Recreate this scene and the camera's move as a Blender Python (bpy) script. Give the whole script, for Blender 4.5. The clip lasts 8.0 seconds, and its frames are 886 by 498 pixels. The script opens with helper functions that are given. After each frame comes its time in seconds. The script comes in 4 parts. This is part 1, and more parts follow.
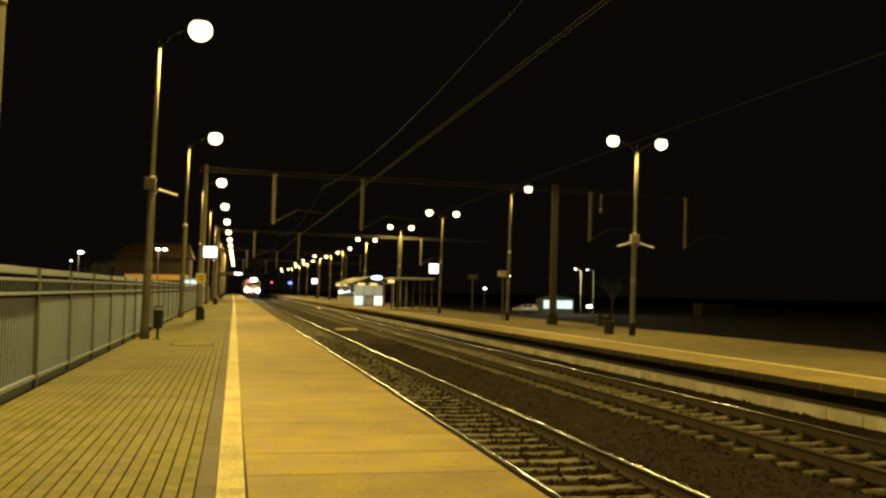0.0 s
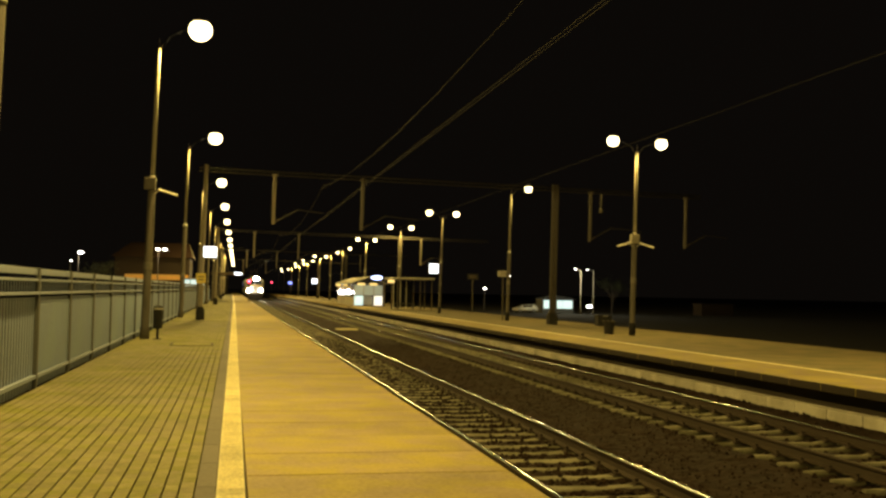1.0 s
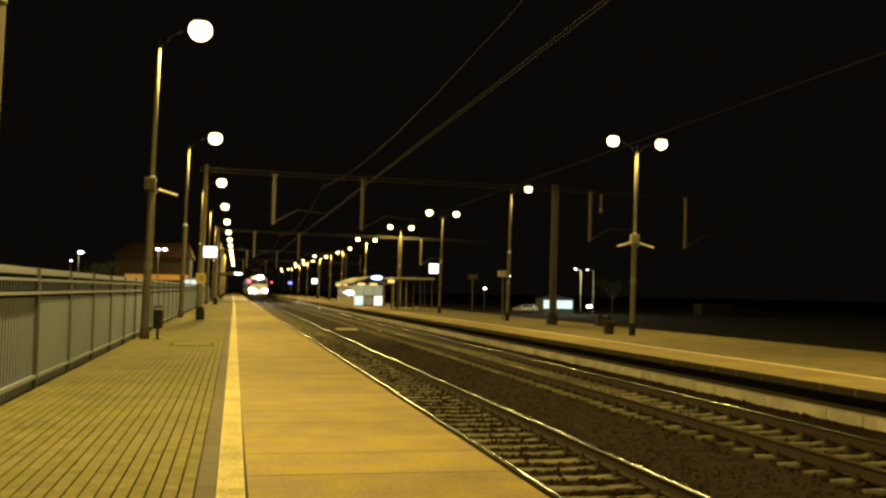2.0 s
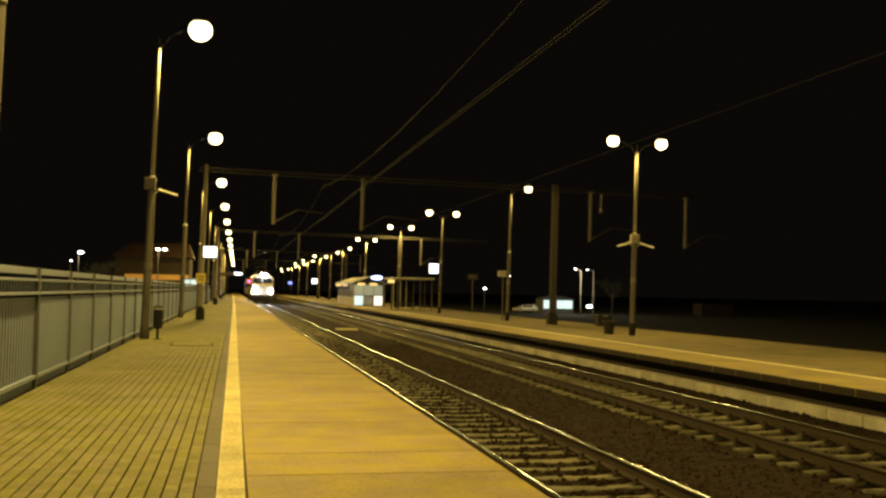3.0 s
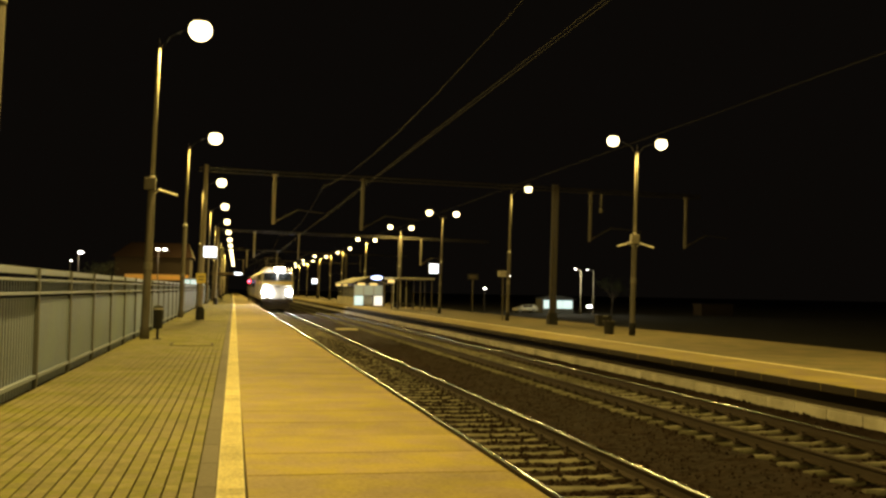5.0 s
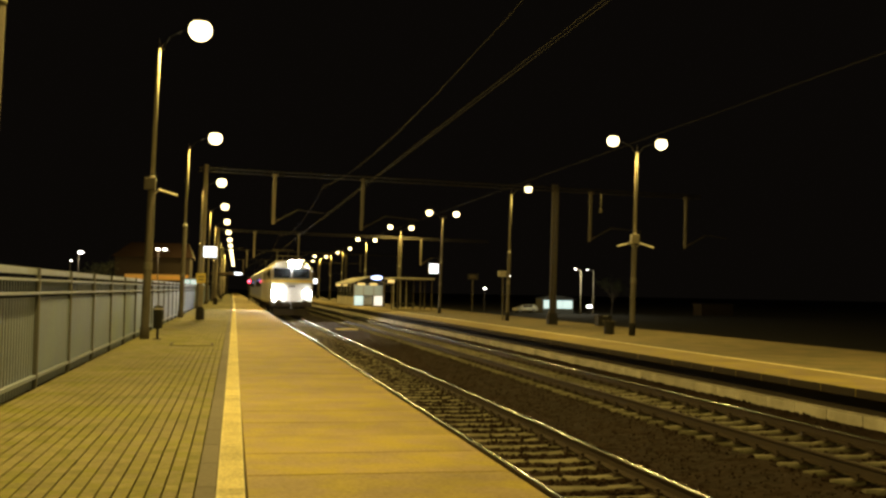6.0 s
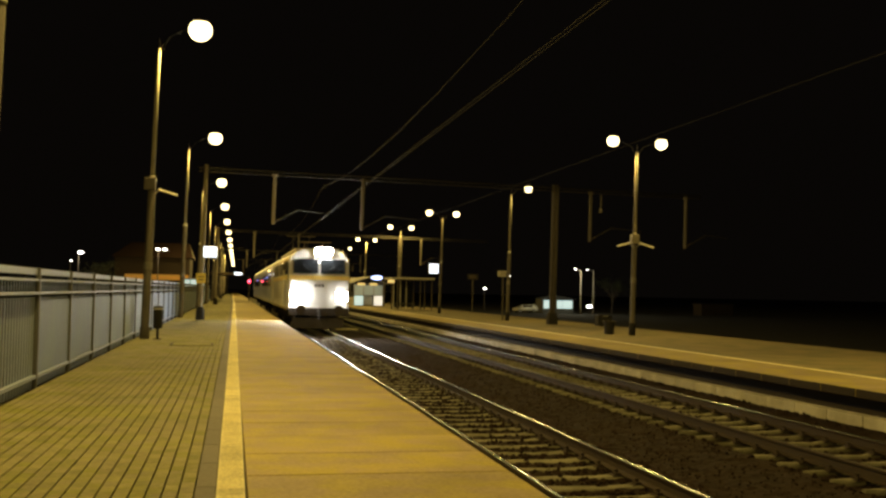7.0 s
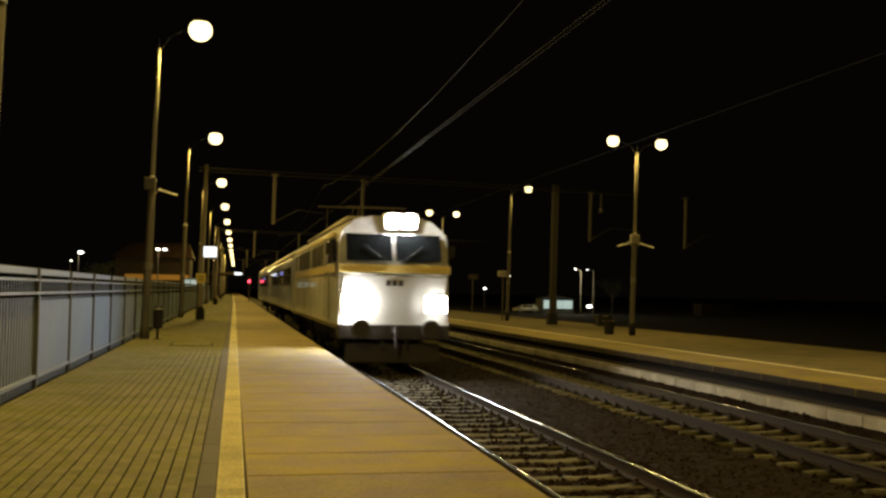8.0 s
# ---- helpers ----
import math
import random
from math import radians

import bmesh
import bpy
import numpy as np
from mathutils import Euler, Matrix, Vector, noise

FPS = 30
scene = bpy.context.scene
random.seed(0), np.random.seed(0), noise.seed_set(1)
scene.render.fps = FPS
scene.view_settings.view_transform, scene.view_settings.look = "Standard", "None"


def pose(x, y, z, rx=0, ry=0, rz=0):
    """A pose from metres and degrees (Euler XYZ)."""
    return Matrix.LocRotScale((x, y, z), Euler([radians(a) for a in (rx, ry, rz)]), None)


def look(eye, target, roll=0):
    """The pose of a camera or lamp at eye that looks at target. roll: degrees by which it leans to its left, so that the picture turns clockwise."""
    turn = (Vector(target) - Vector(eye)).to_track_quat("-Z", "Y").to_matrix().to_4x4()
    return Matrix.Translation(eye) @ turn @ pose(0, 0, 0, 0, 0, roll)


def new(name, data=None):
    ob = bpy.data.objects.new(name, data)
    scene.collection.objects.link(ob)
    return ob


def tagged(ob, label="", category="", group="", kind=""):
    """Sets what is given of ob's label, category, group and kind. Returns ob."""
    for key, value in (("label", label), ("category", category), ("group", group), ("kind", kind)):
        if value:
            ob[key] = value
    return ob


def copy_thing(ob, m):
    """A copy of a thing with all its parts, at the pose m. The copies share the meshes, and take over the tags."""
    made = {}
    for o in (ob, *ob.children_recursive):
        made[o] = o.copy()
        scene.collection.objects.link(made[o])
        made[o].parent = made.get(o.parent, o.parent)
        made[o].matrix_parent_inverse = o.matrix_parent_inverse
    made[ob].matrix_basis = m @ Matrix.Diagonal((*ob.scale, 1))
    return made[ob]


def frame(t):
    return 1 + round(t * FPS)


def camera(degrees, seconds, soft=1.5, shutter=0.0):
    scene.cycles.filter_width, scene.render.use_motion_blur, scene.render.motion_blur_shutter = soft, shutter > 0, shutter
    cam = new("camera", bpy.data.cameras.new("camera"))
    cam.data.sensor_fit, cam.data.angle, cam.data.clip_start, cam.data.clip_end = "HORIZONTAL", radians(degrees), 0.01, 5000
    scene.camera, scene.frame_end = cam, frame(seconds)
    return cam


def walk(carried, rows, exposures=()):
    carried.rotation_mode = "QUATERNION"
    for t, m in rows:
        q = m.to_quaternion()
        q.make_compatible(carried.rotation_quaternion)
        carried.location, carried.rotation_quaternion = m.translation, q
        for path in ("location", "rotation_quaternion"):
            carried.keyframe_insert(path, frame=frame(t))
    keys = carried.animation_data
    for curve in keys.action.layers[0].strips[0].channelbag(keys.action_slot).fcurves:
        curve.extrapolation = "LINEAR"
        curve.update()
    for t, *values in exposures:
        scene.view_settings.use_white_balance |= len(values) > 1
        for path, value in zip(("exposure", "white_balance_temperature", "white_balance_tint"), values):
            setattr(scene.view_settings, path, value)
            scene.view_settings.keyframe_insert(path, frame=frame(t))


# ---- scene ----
# Night platform of a railway station; platform top is z = 0, rail tops lie at RT, +y runs along the tracks.
RT = -0.55
TRACK_A, TRACK_B = 3.99, 8.36
SPEED, NOSE_END = 22.0, 24.75      # train speed in m/s, and where its nose stands at 8 s

# ---- camera ----
cam = camera(47.89, 8.0, soft=2.6, shutter=0.5)
EYE = Vector((0, 0, 1.445))
YAW, TILT = radians(11.90), radians(2.486)
AIM = EYE + Vector((math.sin(YAW) * math.cos(TILT), math.cos(YAW) * math.cos(TILT), math.sin(TILT)))
walk(cam, [(0, look(EYE, AIM, 1.108)), (8, look(EYE, AIM, 1.108))],
     exposures=[(0, 0.07), (4.7, 0.02), (6.0, -0.13), (7.0, -0.42), (7.6, -0.75), (8, -1.03)])

# ---- world: a clear night with a faint town glow ----
world = bpy.data.worlds.new("night_sky")
scene.world = world
world.use_nodes = True
world.node_tree.nodes["Background"].inputs[0].default_value = (0.0031, 0.0024, 0.0018, 1)
world.node_tree.nodes["Background"].inputs[1].default_value = 1.0

SODIUM = (1.0, 0.68, 0.165)


def lamp_light(x, y, z, watts):
    """A cut-off luminaire: nothing above its rim is lit."""
    data = bpy.data.lights.new("sodium_light", "SPOT")
    data.energy, data.color, data.shadow_soft_size = watts, SODIUM, 0.16
    data.spot_size, data.spot_blend = radians(178), 0.02
    new("sodium_light", data).location = (x, y, z)


# lamp posts: the near platform has one row, the island platform a row of mostly twin heads
NEAR_LAMPS = [(-1.2 + 0.0045 * (28.8 + 20.75 * i), 28.8 + 20.75 * i) for i in range(-2, 15)]
NEAR_LAMPS[1] = (-1.19, 11.05)
ISLAND_LAMPS = [(0.6, 2), (17.6, 2), (34.4, 2), (51.3, 1), (67.0, 2), (87, 2), (110, 2), (134, 1), (150, 1), (169, 2), (197, 2), (222, 2), (250, 1), (285, 2), (320, 1)]
ISLAND_X = {34.4: 14.38, 67.0: 13.94}
LEAN = 1.05                        # the posts stand a little out of plumb, in degrees
for lx, ly in NEAR_LAMPS[:12]:
    lamp_light(lx, ly, 8.12, 2900)
for ly, heads in ISLAND_LAMPS[:13]:
    if ly > 100:
        lamp_light(14.42, ly - 0.4, 6.70, 900 * heads)
        continue
    for side in ((-1, 1) if heads == 2 else (1,)):
        lamp_light(ISLAND_X.get(ly, 14.36) + 0.12 + 0.95 * side, ly, 6.70, 980 if ly > 50 else 690)


def street_light(x, y, z, watts, col):
    data = bpy.data.lights.new("street_light", "POINT")
    data.energy, data.color, data.shadow_soft_size = watts, col, 0.2
    new("street_light", data).location = (x, y, z)


street_light(50.2, 143.4, 4.9, 1500, (1.0, 0.9, 0.6))
street_light(-16.9, 119.5, 4.9, 120, (1.0, 0.85, 0.6))
street_light(-8.4, 119.5, 5.4, 70, (1.0, 0.7, 0.35))


# ---- materials ----
def mat(name, col, rough=0.7, metal=0.0, big=0.25, fine=0.2, scale=6.0, bump=0.15, vary=0.0, tint=None, coat=0.0, stretch=None):
    """A surface: two scales of variation, fine relief, and a random shade per object."""
    m = bpy.data.materials.new(name)
    m.use_nodes = True
    nt = m.node_tree
    n, l = nt.nodes, nt.links
    b = n["Principled BSDF"]
    b.inputs["Roughness"].default_value, b.inputs["Metallic"].default_value = rough, metal
    b.inputs["Coat Weight"].default_value = coat
    tc = n.new("ShaderNodeTexCoord")
    src = tc.outputs["Object"]
    if stretch:
        mp = n.new("ShaderNodeMapping")
        mp.inputs["Scale"].default_value = stretch
        l.new(src, mp.inputs["Vector"])
        src = mp.outputs["Vector"]

    if vary:
        # each piece takes its own patch of the pattern
        own = n.new("ShaderNodeObjectInfo")
        shift = n.new("ShaderNodeVectorMath")
        shift.operation = "MULTIPLY_ADD"
        l.new(own.outputs["Random"], shift.inputs[0])
        shift.inputs[1].default_value = (61.0, 37.0, 19.0)
        l.new(src, shift.inputs[2])
        src = shift.outputs["Vector"]

    def noise_node(s, detail):
        t = n.new("ShaderNodeTexNoise")
        t.inputs["Scale"].default_value, t.inputs["Detail"].default_value = s, detail
        l.new(src, t.inputs["Vector"])
        return t.outputs["Fac"]

    def math_node(op, a, c):
        t = n.new("ShaderNodeMath")
        t.operation = op
        for i, v in enumerate((a, c)):
            if isinstance(v, (int, float)):
                t.inputs[i].default_value = v
            else:
                l.new(v, t.inputs[i])
        return t.outputs[0]

    large, small = noise_node(scale * 0.15, 5), noise_node(scale * 6, 8)
    shade = math_node("ADD", math_node("MULTIPLY", math_node("SUBTRACT", large, 0.5), 2.6 * big), math_node("MULTIPLY", math_node("SUBTRACT", small, 0.5), 2.6 * fine))
    if vary:
        info = n.new("ShaderNodeObjectInfo")
        shade = math_node("ADD", shade, math_node("MULTIPLY", math_node("SUBTRACT", info.outputs["Random"], 0.5), vary))
        geo = n.new("ShaderNodeNewGeometry")
        shade = math_node("ADD", shade, math_node("MULTIPLY", math_node("SUBTRACT", geo.outputs["Random Per Island"], 0.5), vary))
    hsv = n.new("ShaderNodeHueSaturation")
    l.new(math_node("ADD", shade, 1.0), hsv.inputs["Value"])
    if tint:
        mix = n.new("ShaderNodeMix")
        mix.data_type = "RGBA"
        ramp = n.new("ShaderNodeMapRange")
        ramp.inputs["From Min"].default_value, ramp.inputs["From Max"].default_value = 0.42, 0.62
        l.new(noise_node(scale * 0.4, 6), ramp.inputs["Value"])
        l.new(ramp.outputs["Result"], mix.inputs["Factor"])
        mix.inputs["A"].default_value, mix.inputs["B"].default_value = (*col, 1), (*tint, 1)
        l.new(mix.outputs["Result"], hsv.inputs["Color"])
    else:
        hsv.inputs["Color"].default_value = (*col, 1)
    l.new(hsv.outputs["Color"], b.inputs["Base Color"])
    l.new(math_node("ADD", math_node("MULTIPLY", math_node("SUBTRACT", large, 0.5), 0.3), rough), b.inputs["Roughness"])
    if bump:
        bp = n.new("ShaderNodeBump")
        bp.inputs["Strength"].default_value, bp.inputs["Distance"].default_value = bump, 0.02
        l.new(small, bp.inputs["Height"])
        l.new(bp.outputs["Normal"], b.inputs["Normal"])
    return m


def dull(m):
    """Dusty stone hardly shines at grazing angles."""
    m.node_tree.nodes["Principled BSDF"].inputs["Specular IOR Level"].default_value = 0.12
    return m


def glow(name, col, strength):
    m = bpy.data.materials.new(name)
    m.use_nodes = True
    b = m.node_tree.nodes["Principled BSDF"]
    b.inputs["Base Color"].default_value = (0.6 * col[0], 0.6 * col[1], 0.6 * col[2], 1)
    b.inputs["Emission Color"].default_value, b.inputs["Emission Strength"].default_value = (*col, 1), strength
    return m


PAVER = mat("concrete_paver", (0.255, 0.235, 0.115), 0.85, big=0.3, fine=0.42, scale=5, vary=0.22, tint=(0.205, 0.21, 0.035))
JOINT = mat("sandy_joint", (0.04, 0.037, 0.028), 0.95, big=0.3, fine=0.3, scale=8)
KERB = mat("kerb_concrete", (0.16, 0.15, 0.13), 0.85, big=0.3, fine=0.25, scale=4, vary=0.15)
SLAB = mat("platform_concrete", (0.37, 0.295, 0.165), 0.8, big=0.36, fine=0.34, scale=6, vary=0.14, tint=(0.41, 0.34, 0.075))
STRIPE = mat("worn_cream_tactile_paint", (0.90, 0.84, 0.50), 0.7, big=0.2, fine=0.4, scale=7, vary=0.12, tint=(0.78, 0.72, 0.40))
ISLAND = mat("island_paving", (0.245, 0.195, 0.09), 0.85, big=0.25, fine=0.25, scale=3, tint=(0.165, 0.155, 0.065))
BLOCK = mat("pale_concrete_block", (0.58, 0.56, 0.48), 0.85, big=0.3, fine=0.2, scale=5, vary=0.16, tint=(0.44, 0.42, 0.34))
UNDER = mat("old_dark_concrete", (0.11, 0.085, 0.06), 0.9, big=0.3, fine=0.3)
# dark slab fronts; below the overhang this colour also paints in the shade
EDGE = mat("dark_platform_edge", (0.030, 0.022, 0.014), 0.9, big=0.3, fine=0.3)
BALLAST = dull(mat("ballast_stone", (0.028, 0.0180, 0.0110), 0.9, big=0.3, fine=0.45, scale=8, bump=0.3, vary=0.0, tint=(0.022, 0.0142, 0.009)))
SOIL = mat("dark_ground", (0.010, 0.0105, 0.007), 0.95, big=0.4, fine=0.4, scale=2, bump=0.4)
SLEEPER = mat("weathered_sleeper_concrete", (0.27, 0.26, 0.18), 0.9, big=0.3, fine=0.4, scale=9, vary=0.3, tint=(0.17, 0.165, 0.10))
RUST = mat("rusty_rail_steel", (0.055, 0.040, 0.026), 0.75, 0.3, big=0.3, fine=0.3, scale=12)
SHINE = mat("polished_rail_head", (0.53, 0.56, 0.64), 0.21, 1.0, big=0.08, fine=0.05, scale=6, bump=0.0)
SHINE_WORN = mat("worn_rail_head", (0.50, 0.53, 0.60), 0.2, 1.0, big=0.1, fine=0.06, scale=6, bump=0.0)
GALV = mat("galvanised_steel", (0.42, 0.42, 0.38), 0.5, 0.35, big=0.18, fine=0.12, scale=6, bump=0.05)
POLE = mat("grey_painted_pole", (0.26, 0.245, 0.19), 0.6, 0.0, big=0.2, fine=0.15, scale=5, bump=0.05)
POLE_LOW = mat("worn_brown_pole_foot", (0.088, 0.08, 0.065), 0.7, big=0.3, fine=0.25, scale=7)
MAST = mat("weathered_mast_steel", (0.07, 0.062, 0.048), 0.7, 0.1, big=0.3, fine=0.2, scale=4)
SHEET = mat("pale_fence_sheet", (0.205, 0.285, 0.47), 0.6, big=0.2, fine=0.1, scale=3, bump=0.04, tint=(0.22, 0.31, 0.46))
FENCE = mat("pale_painted_fence_steel", (0.28, 0.35, 0.52), 0.55, big=0.15, fine=0.1, scale=4, bump=0.04)
FENCE_DARK = mat("dark_fence_post_paint", (0.075, 0.08, 0.08), 0.55, big=0.2, fine=0.1, scale=4, bump=0.04)
BLACK = mat("black_plastic", (0.012, 0.012, 0.012), 0.8, big=0.2, fine=0.2)
WIRE = mat("tarnished_copper_wire", (0.010, 0.009, 0.007), 0.85, 0.0, big=0.1, fine=0.1)
WHITEPAINT = mat("off_white_paint", (0.66, 0.65, 0.60), 0.6, big=0.15, fine=0.1)
YELLOWPAINT = mat("yellow_sign_paint", (0.75, 0.60, 0.12), 0.5, big=0.1, fine=0.1)
DARKGLASS = mat("dark_window_glass", (0.012, 0.014, 0.016), 0.06, big=0.1, fine=0.05, bump=0.0, coat=1.0)
LOCO = mat("grimy_cream_train_paint", (0.50, 0.50, 0.47), 0.45, big=0.2, fine=0.12, scale=2, coat=0.3, bump=0.04, tint=(0.38, 0.37, 0.33))
LOCOBAND = mat("yellow_train_band", (0.66, 0.52, 0.16), 0.45, big=0.15, fine=0.1, scale=2, coat=0.3, bump=0.04)
LOCODARK = mat("dirty_underframe", (0.035, 0.03, 0.027), 0.8, big=0.3, fine=0.3)
NOSE = mat("grey_nose_paint", (0.44, 0.44, 0.42), 0.5, big=0.12, fine=0.1, scale=2, coat=0.3, bump=0.04)
COACH = mat("coach_blue_grey_paint", (0.20, 0.22, 0.27), 0.4, big=0.15, fine=0.1, scale=2, coat=0.3, bump=0.03)
ROOF = mat("train_roof_grey", (0.34, 0.31, 0.24), 0.6, big=0.25, fine=0.15, scale=2)
RENDERWALL = mat("render_facade", (0.045, 0.033, 0.025), 0.9, big=0.2, fine=0.15, scale=2)
TILES = mat("roof_tiles", (0.045, 0.022, 0.015), 0.8, big=0.25, fine=0.3, scale=3)
LEAF = mat("dark_leaves", (0.04, 0.05, 0.022), 0.7, big=0.3, fine=0.3, vary=0.4)
BARK = mat("bark", (0.05, 0.042, 0.032), 0.9, big=0.3, fine=0.3)
CARPAINT = mat("pale_yellow_car_paint", (0.62, 0.60, 0.45), 0.3, big=0.05, fine=0.03, coat=0.8, bump=0.0)
MIRRORGLASS = mat("reflecting_glass", (0.10, 0.11, 0.12), 0.10, big=0.1, fine=0.05, bump=0.0, coat=1.0)
YELLOWLIT = glow("yellow_lit_sign", (1.0, 0.72, 0.22), 1.1)
# lamplight on the house fascia, put in as emission
ORANGEGLOW = glow("orange_fascia_glow", (1.0, 0.5, 0.08), 0.2)
STONE = dull(mat("loose_ballast_stone", (0.030, 0.0192, 0.0118), 0.95, big=0.3, fine=0.3, scale=8, bump=0.0, vary=0.3))
MASTPALE = mat("pale_concrete_mast", (0.24, 0.215, 0.16), 0.8, big=0.3, fine=0.2, scale=4)
MASTDARK = mat("stained_steel_mast", (0.045, 0.038, 0.027), 0.8, big=0.3, fine=0.2, scale=4)
TRUSS = mat("dark_beam_steel", (0.011, 0.010, 0.009), 0.8, big=0.3, fine=0.2, scale=4)
BULB = glow("sodium_bowl", (1.0, 0.80, 0.40), 7)
HEADLIGHT = glow("headlight_glass", (1.0, 0.97, 0.90), 350)
DIPPED = glow("dipped_headlight_glass", (1.0, 0.97, 0.90), 55)
COOLBOX = glow("lit_white_box", (0.86, 0.92, 1.0), 3.5)
WARMROOM = glow("lit_window_warm", (1.0, 0.94, 0.80), 1.15)
DIMROOM = glow("dimly_lit_glazing", (0.78, 0.95, 0.90), 0.13)
COOLROOM = glow("lit_window_cool", (0.72, 0.95, 0.93), 0.9)
BLUEBOX = glow("blue_lit_sign", (0.45, 0.55, 1.0), 4.0)
REDLAMP = glow("red_signal_lens", (1.0, 0.05, 0.10), 14)
BLUELAMP = glow("blue_window_light", (0.25, 0.30, 1.0), 2.0)
WHITELAMP = glow("white_street_lamp_glass", (1.0, 0.93, 0.85), 12)


# ---- mesh helpers ----
def box(bm, x, y, z, sx, sy, sz, bevel=0.0):
    """A box by its centre and size."""
    r = bmesh.ops.create_cube(bm, size=1, matrix=Matrix.LocRotScale((x, y, z), None, (sx, sy, sz)))
    if bevel:
        edges = list({e for v in r["verts"] for e in v.link_edges})
        bmesh.ops.bevel(bm, geom=edges, offset=bevel, segments=2, affect="EDGES", profile=0.6)


def rod(bm, a, b, r0, r1=None, seg=10):
    """A round bar from a to b."""
    a, b = Vector(a), Vector(b)
    d = b - a
    m = Matrix.Translation((a + b) / 2) @ d.to_track_quat("Z", "Y").to_matrix().to_4x4()
    bmesh.ops.create_cone(bm, cap_ends=True, segments=seg, radius1=r0, radius2=r0 if r1 is None else r1, depth=d.length, matrix=m)


def lathe(bm, profile, x=0, y=0, z=0, seg=20, turn=None):
    """A turned shape: profile of (radius, height)."""
    rings = []
    turn = turn or Matrix()
    for r, h in profile:
        rings.append([bm.verts.new(Vector((x, y, z)) + turn @ Vector((r * math.cos(2 * math.pi * i / seg), r * math.sin(2 * math.pi * i / seg), h))) for i in range(seg)])
    for a, b in zip(rings, rings[1:]):
        for i in range(seg):
            bm.faces.new((a[i], a[(i + 1) % seg], b[(i + 1) % seg], b[i]))
    bm.faces.new(rings[0][::-1])
    bm.faces.new(rings[-1])


def mesh_of(name, bm, material, smooth=False):
    bmesh.ops.recalc_face_normals(bm, faces=bm.faces[:])
    me = bpy.data.meshes.new(name)
    bm.to_mesh(me)
    bm.free()
    me.materials.append(material)
    if smooth:
        for f in me.polygons:
            f.use_smooth = True
    return me


def part(name, bm, material, parent=None, label="", smooth=False):
    ob = new(name, mesh_of(name, bm, material, smooth))
    ob.parent = parent
    return tagged(ob, label)


def thing(name, label, category, m=None, group="", kind=""):
    ob = new(name)
    ob.empty_display_size = 0.2
    ob.matrix_basis = m or Matrix()
    return tagged(ob, label, category, group, kind)


def piece(name, me, parent, x, y, z, rz=0.0):
    ob = new(name, me)
    ob.parent = parent
    ob.location = (x, y, z)
    ob.rotation_euler = (0, 0, rz)
    return ob


def soup(name, verts, faces, material):
    me = bpy.data.meshes.new(name)
    me.from_pydata(verts, [], faces)
    me.materials.append(material)
    return me


def boxes_mesh(name, items, material):
    """Many open-bottomed boxes in one mesh; items are (x0, x1, y0, y1, z0, z1)."""
    v, f = [], []
    for x0, x1, y0, y1, z0, z1 in items:
        k = len(v)
        v += [(x0, y0, z0), (x1, y0, z0), (x1, y1, z0), (x0, y1, z0), (x0, y0, z1), (x1, y0, z1), (x1, y1, z1), (x0, y1, z1)]
        f += [(k + 4, k + 5, k + 6, k + 7), (k, k + 1, k + 5, k + 4), (k + 1, k + 2, k + 6, k + 5), (k + 2, k + 3, k + 7, k + 6), (k + 3, k, k + 4, k + 7)]
    return soup(name, v, f, material)


# ---- the large structure ----
bm = bmesh.new()
bmesh.ops.create_grid(bm, x_segments=2, y_segments=2, size=2500, matrix=Matrix.Translation((0, 0, -1.5)))
ground = tagged(part("ground", bm, SOIL), "dark rough ground around the station at night", "ground", kind="structure")

bm = bmesh.new()
box(bm, -0.42, 190, -0.79, 5.2, 460, 1.42)
platform_near = tagged(part("platform_near", bm, JOINT), "side platform of paving and concrete slabs beside the track", "platform", kind="structure")

# body in the dark edge colour, deepening the shade under the overhanging slabs
bm = bmesh.new()
box(bm, 14.05, 190, -0.78, 7.4, 460, 1.44)
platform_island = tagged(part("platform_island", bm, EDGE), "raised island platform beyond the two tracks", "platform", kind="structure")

# near platform: concrete slabs, tactile stripe, kerb and pavers


def drift(y):
    """The paving runs a little askew to the track."""
    return 0.0025 * (min(y, 90) - 7)


bm = bmesh.new()
box(bm, 0, 0, -0.05, 2.11, 1.022, 0.1, 0.012)
slab_me = mesh_of("platform_slab", bm, SLAB)
for i in range(-14, 90):
    piece("platform_slab", slab_me, platform_near, 1.207, 4.3 + 1.034 * i, 0.001 * (i % 3), 0)
far_slabs = new("platform_slab", boxes_mesh("platform_slab", [(0.15, 2.262, 97.3 + 1.034 * i, 98.32 + 1.034 * i, -0.1, 0) for i in range(300)], SLAB))
tagged(far_slabs, kind="stuff").parent = platform_near
bm = bmesh.new()
box(bm, 0, 0, -0.04, 0.2, 0.392, 0.08, 0.004)
for k in range(5):
    box(bm, 0, -0.156 + 0.078 * k, 0.002, 0.18, 0.03, 0.008)
stripe_me = mesh_of("tactile_slab", bm, STRIPE)
for i in range(-35, 150):
    piece("tactile_slab", stripe_me, platform_near, 0.032 + drift(4.0 + 0.4 * i), 4.0 + 0.4 * i, 0.006)
far_stripe = new("tactile_slab", boxes_mesh("tactile_slab", [(-0.07 + drift(65 + 2 * i), 0.135 + drift(65 + 2 * i), 63.9 + 2 * i, 65.88 + 2 * i, -0.08, 0.008) for i in range(160)], STRIPE))
tagged(far_stripe, kind="stuff").parent = platform_near
bm = bmesh.new()
box(bm, 0, 0, -0.05, 0.145, 0.99, 0.1, 0.008)
kerb_me = mesh_of("kerb_stone", bm, KERB)
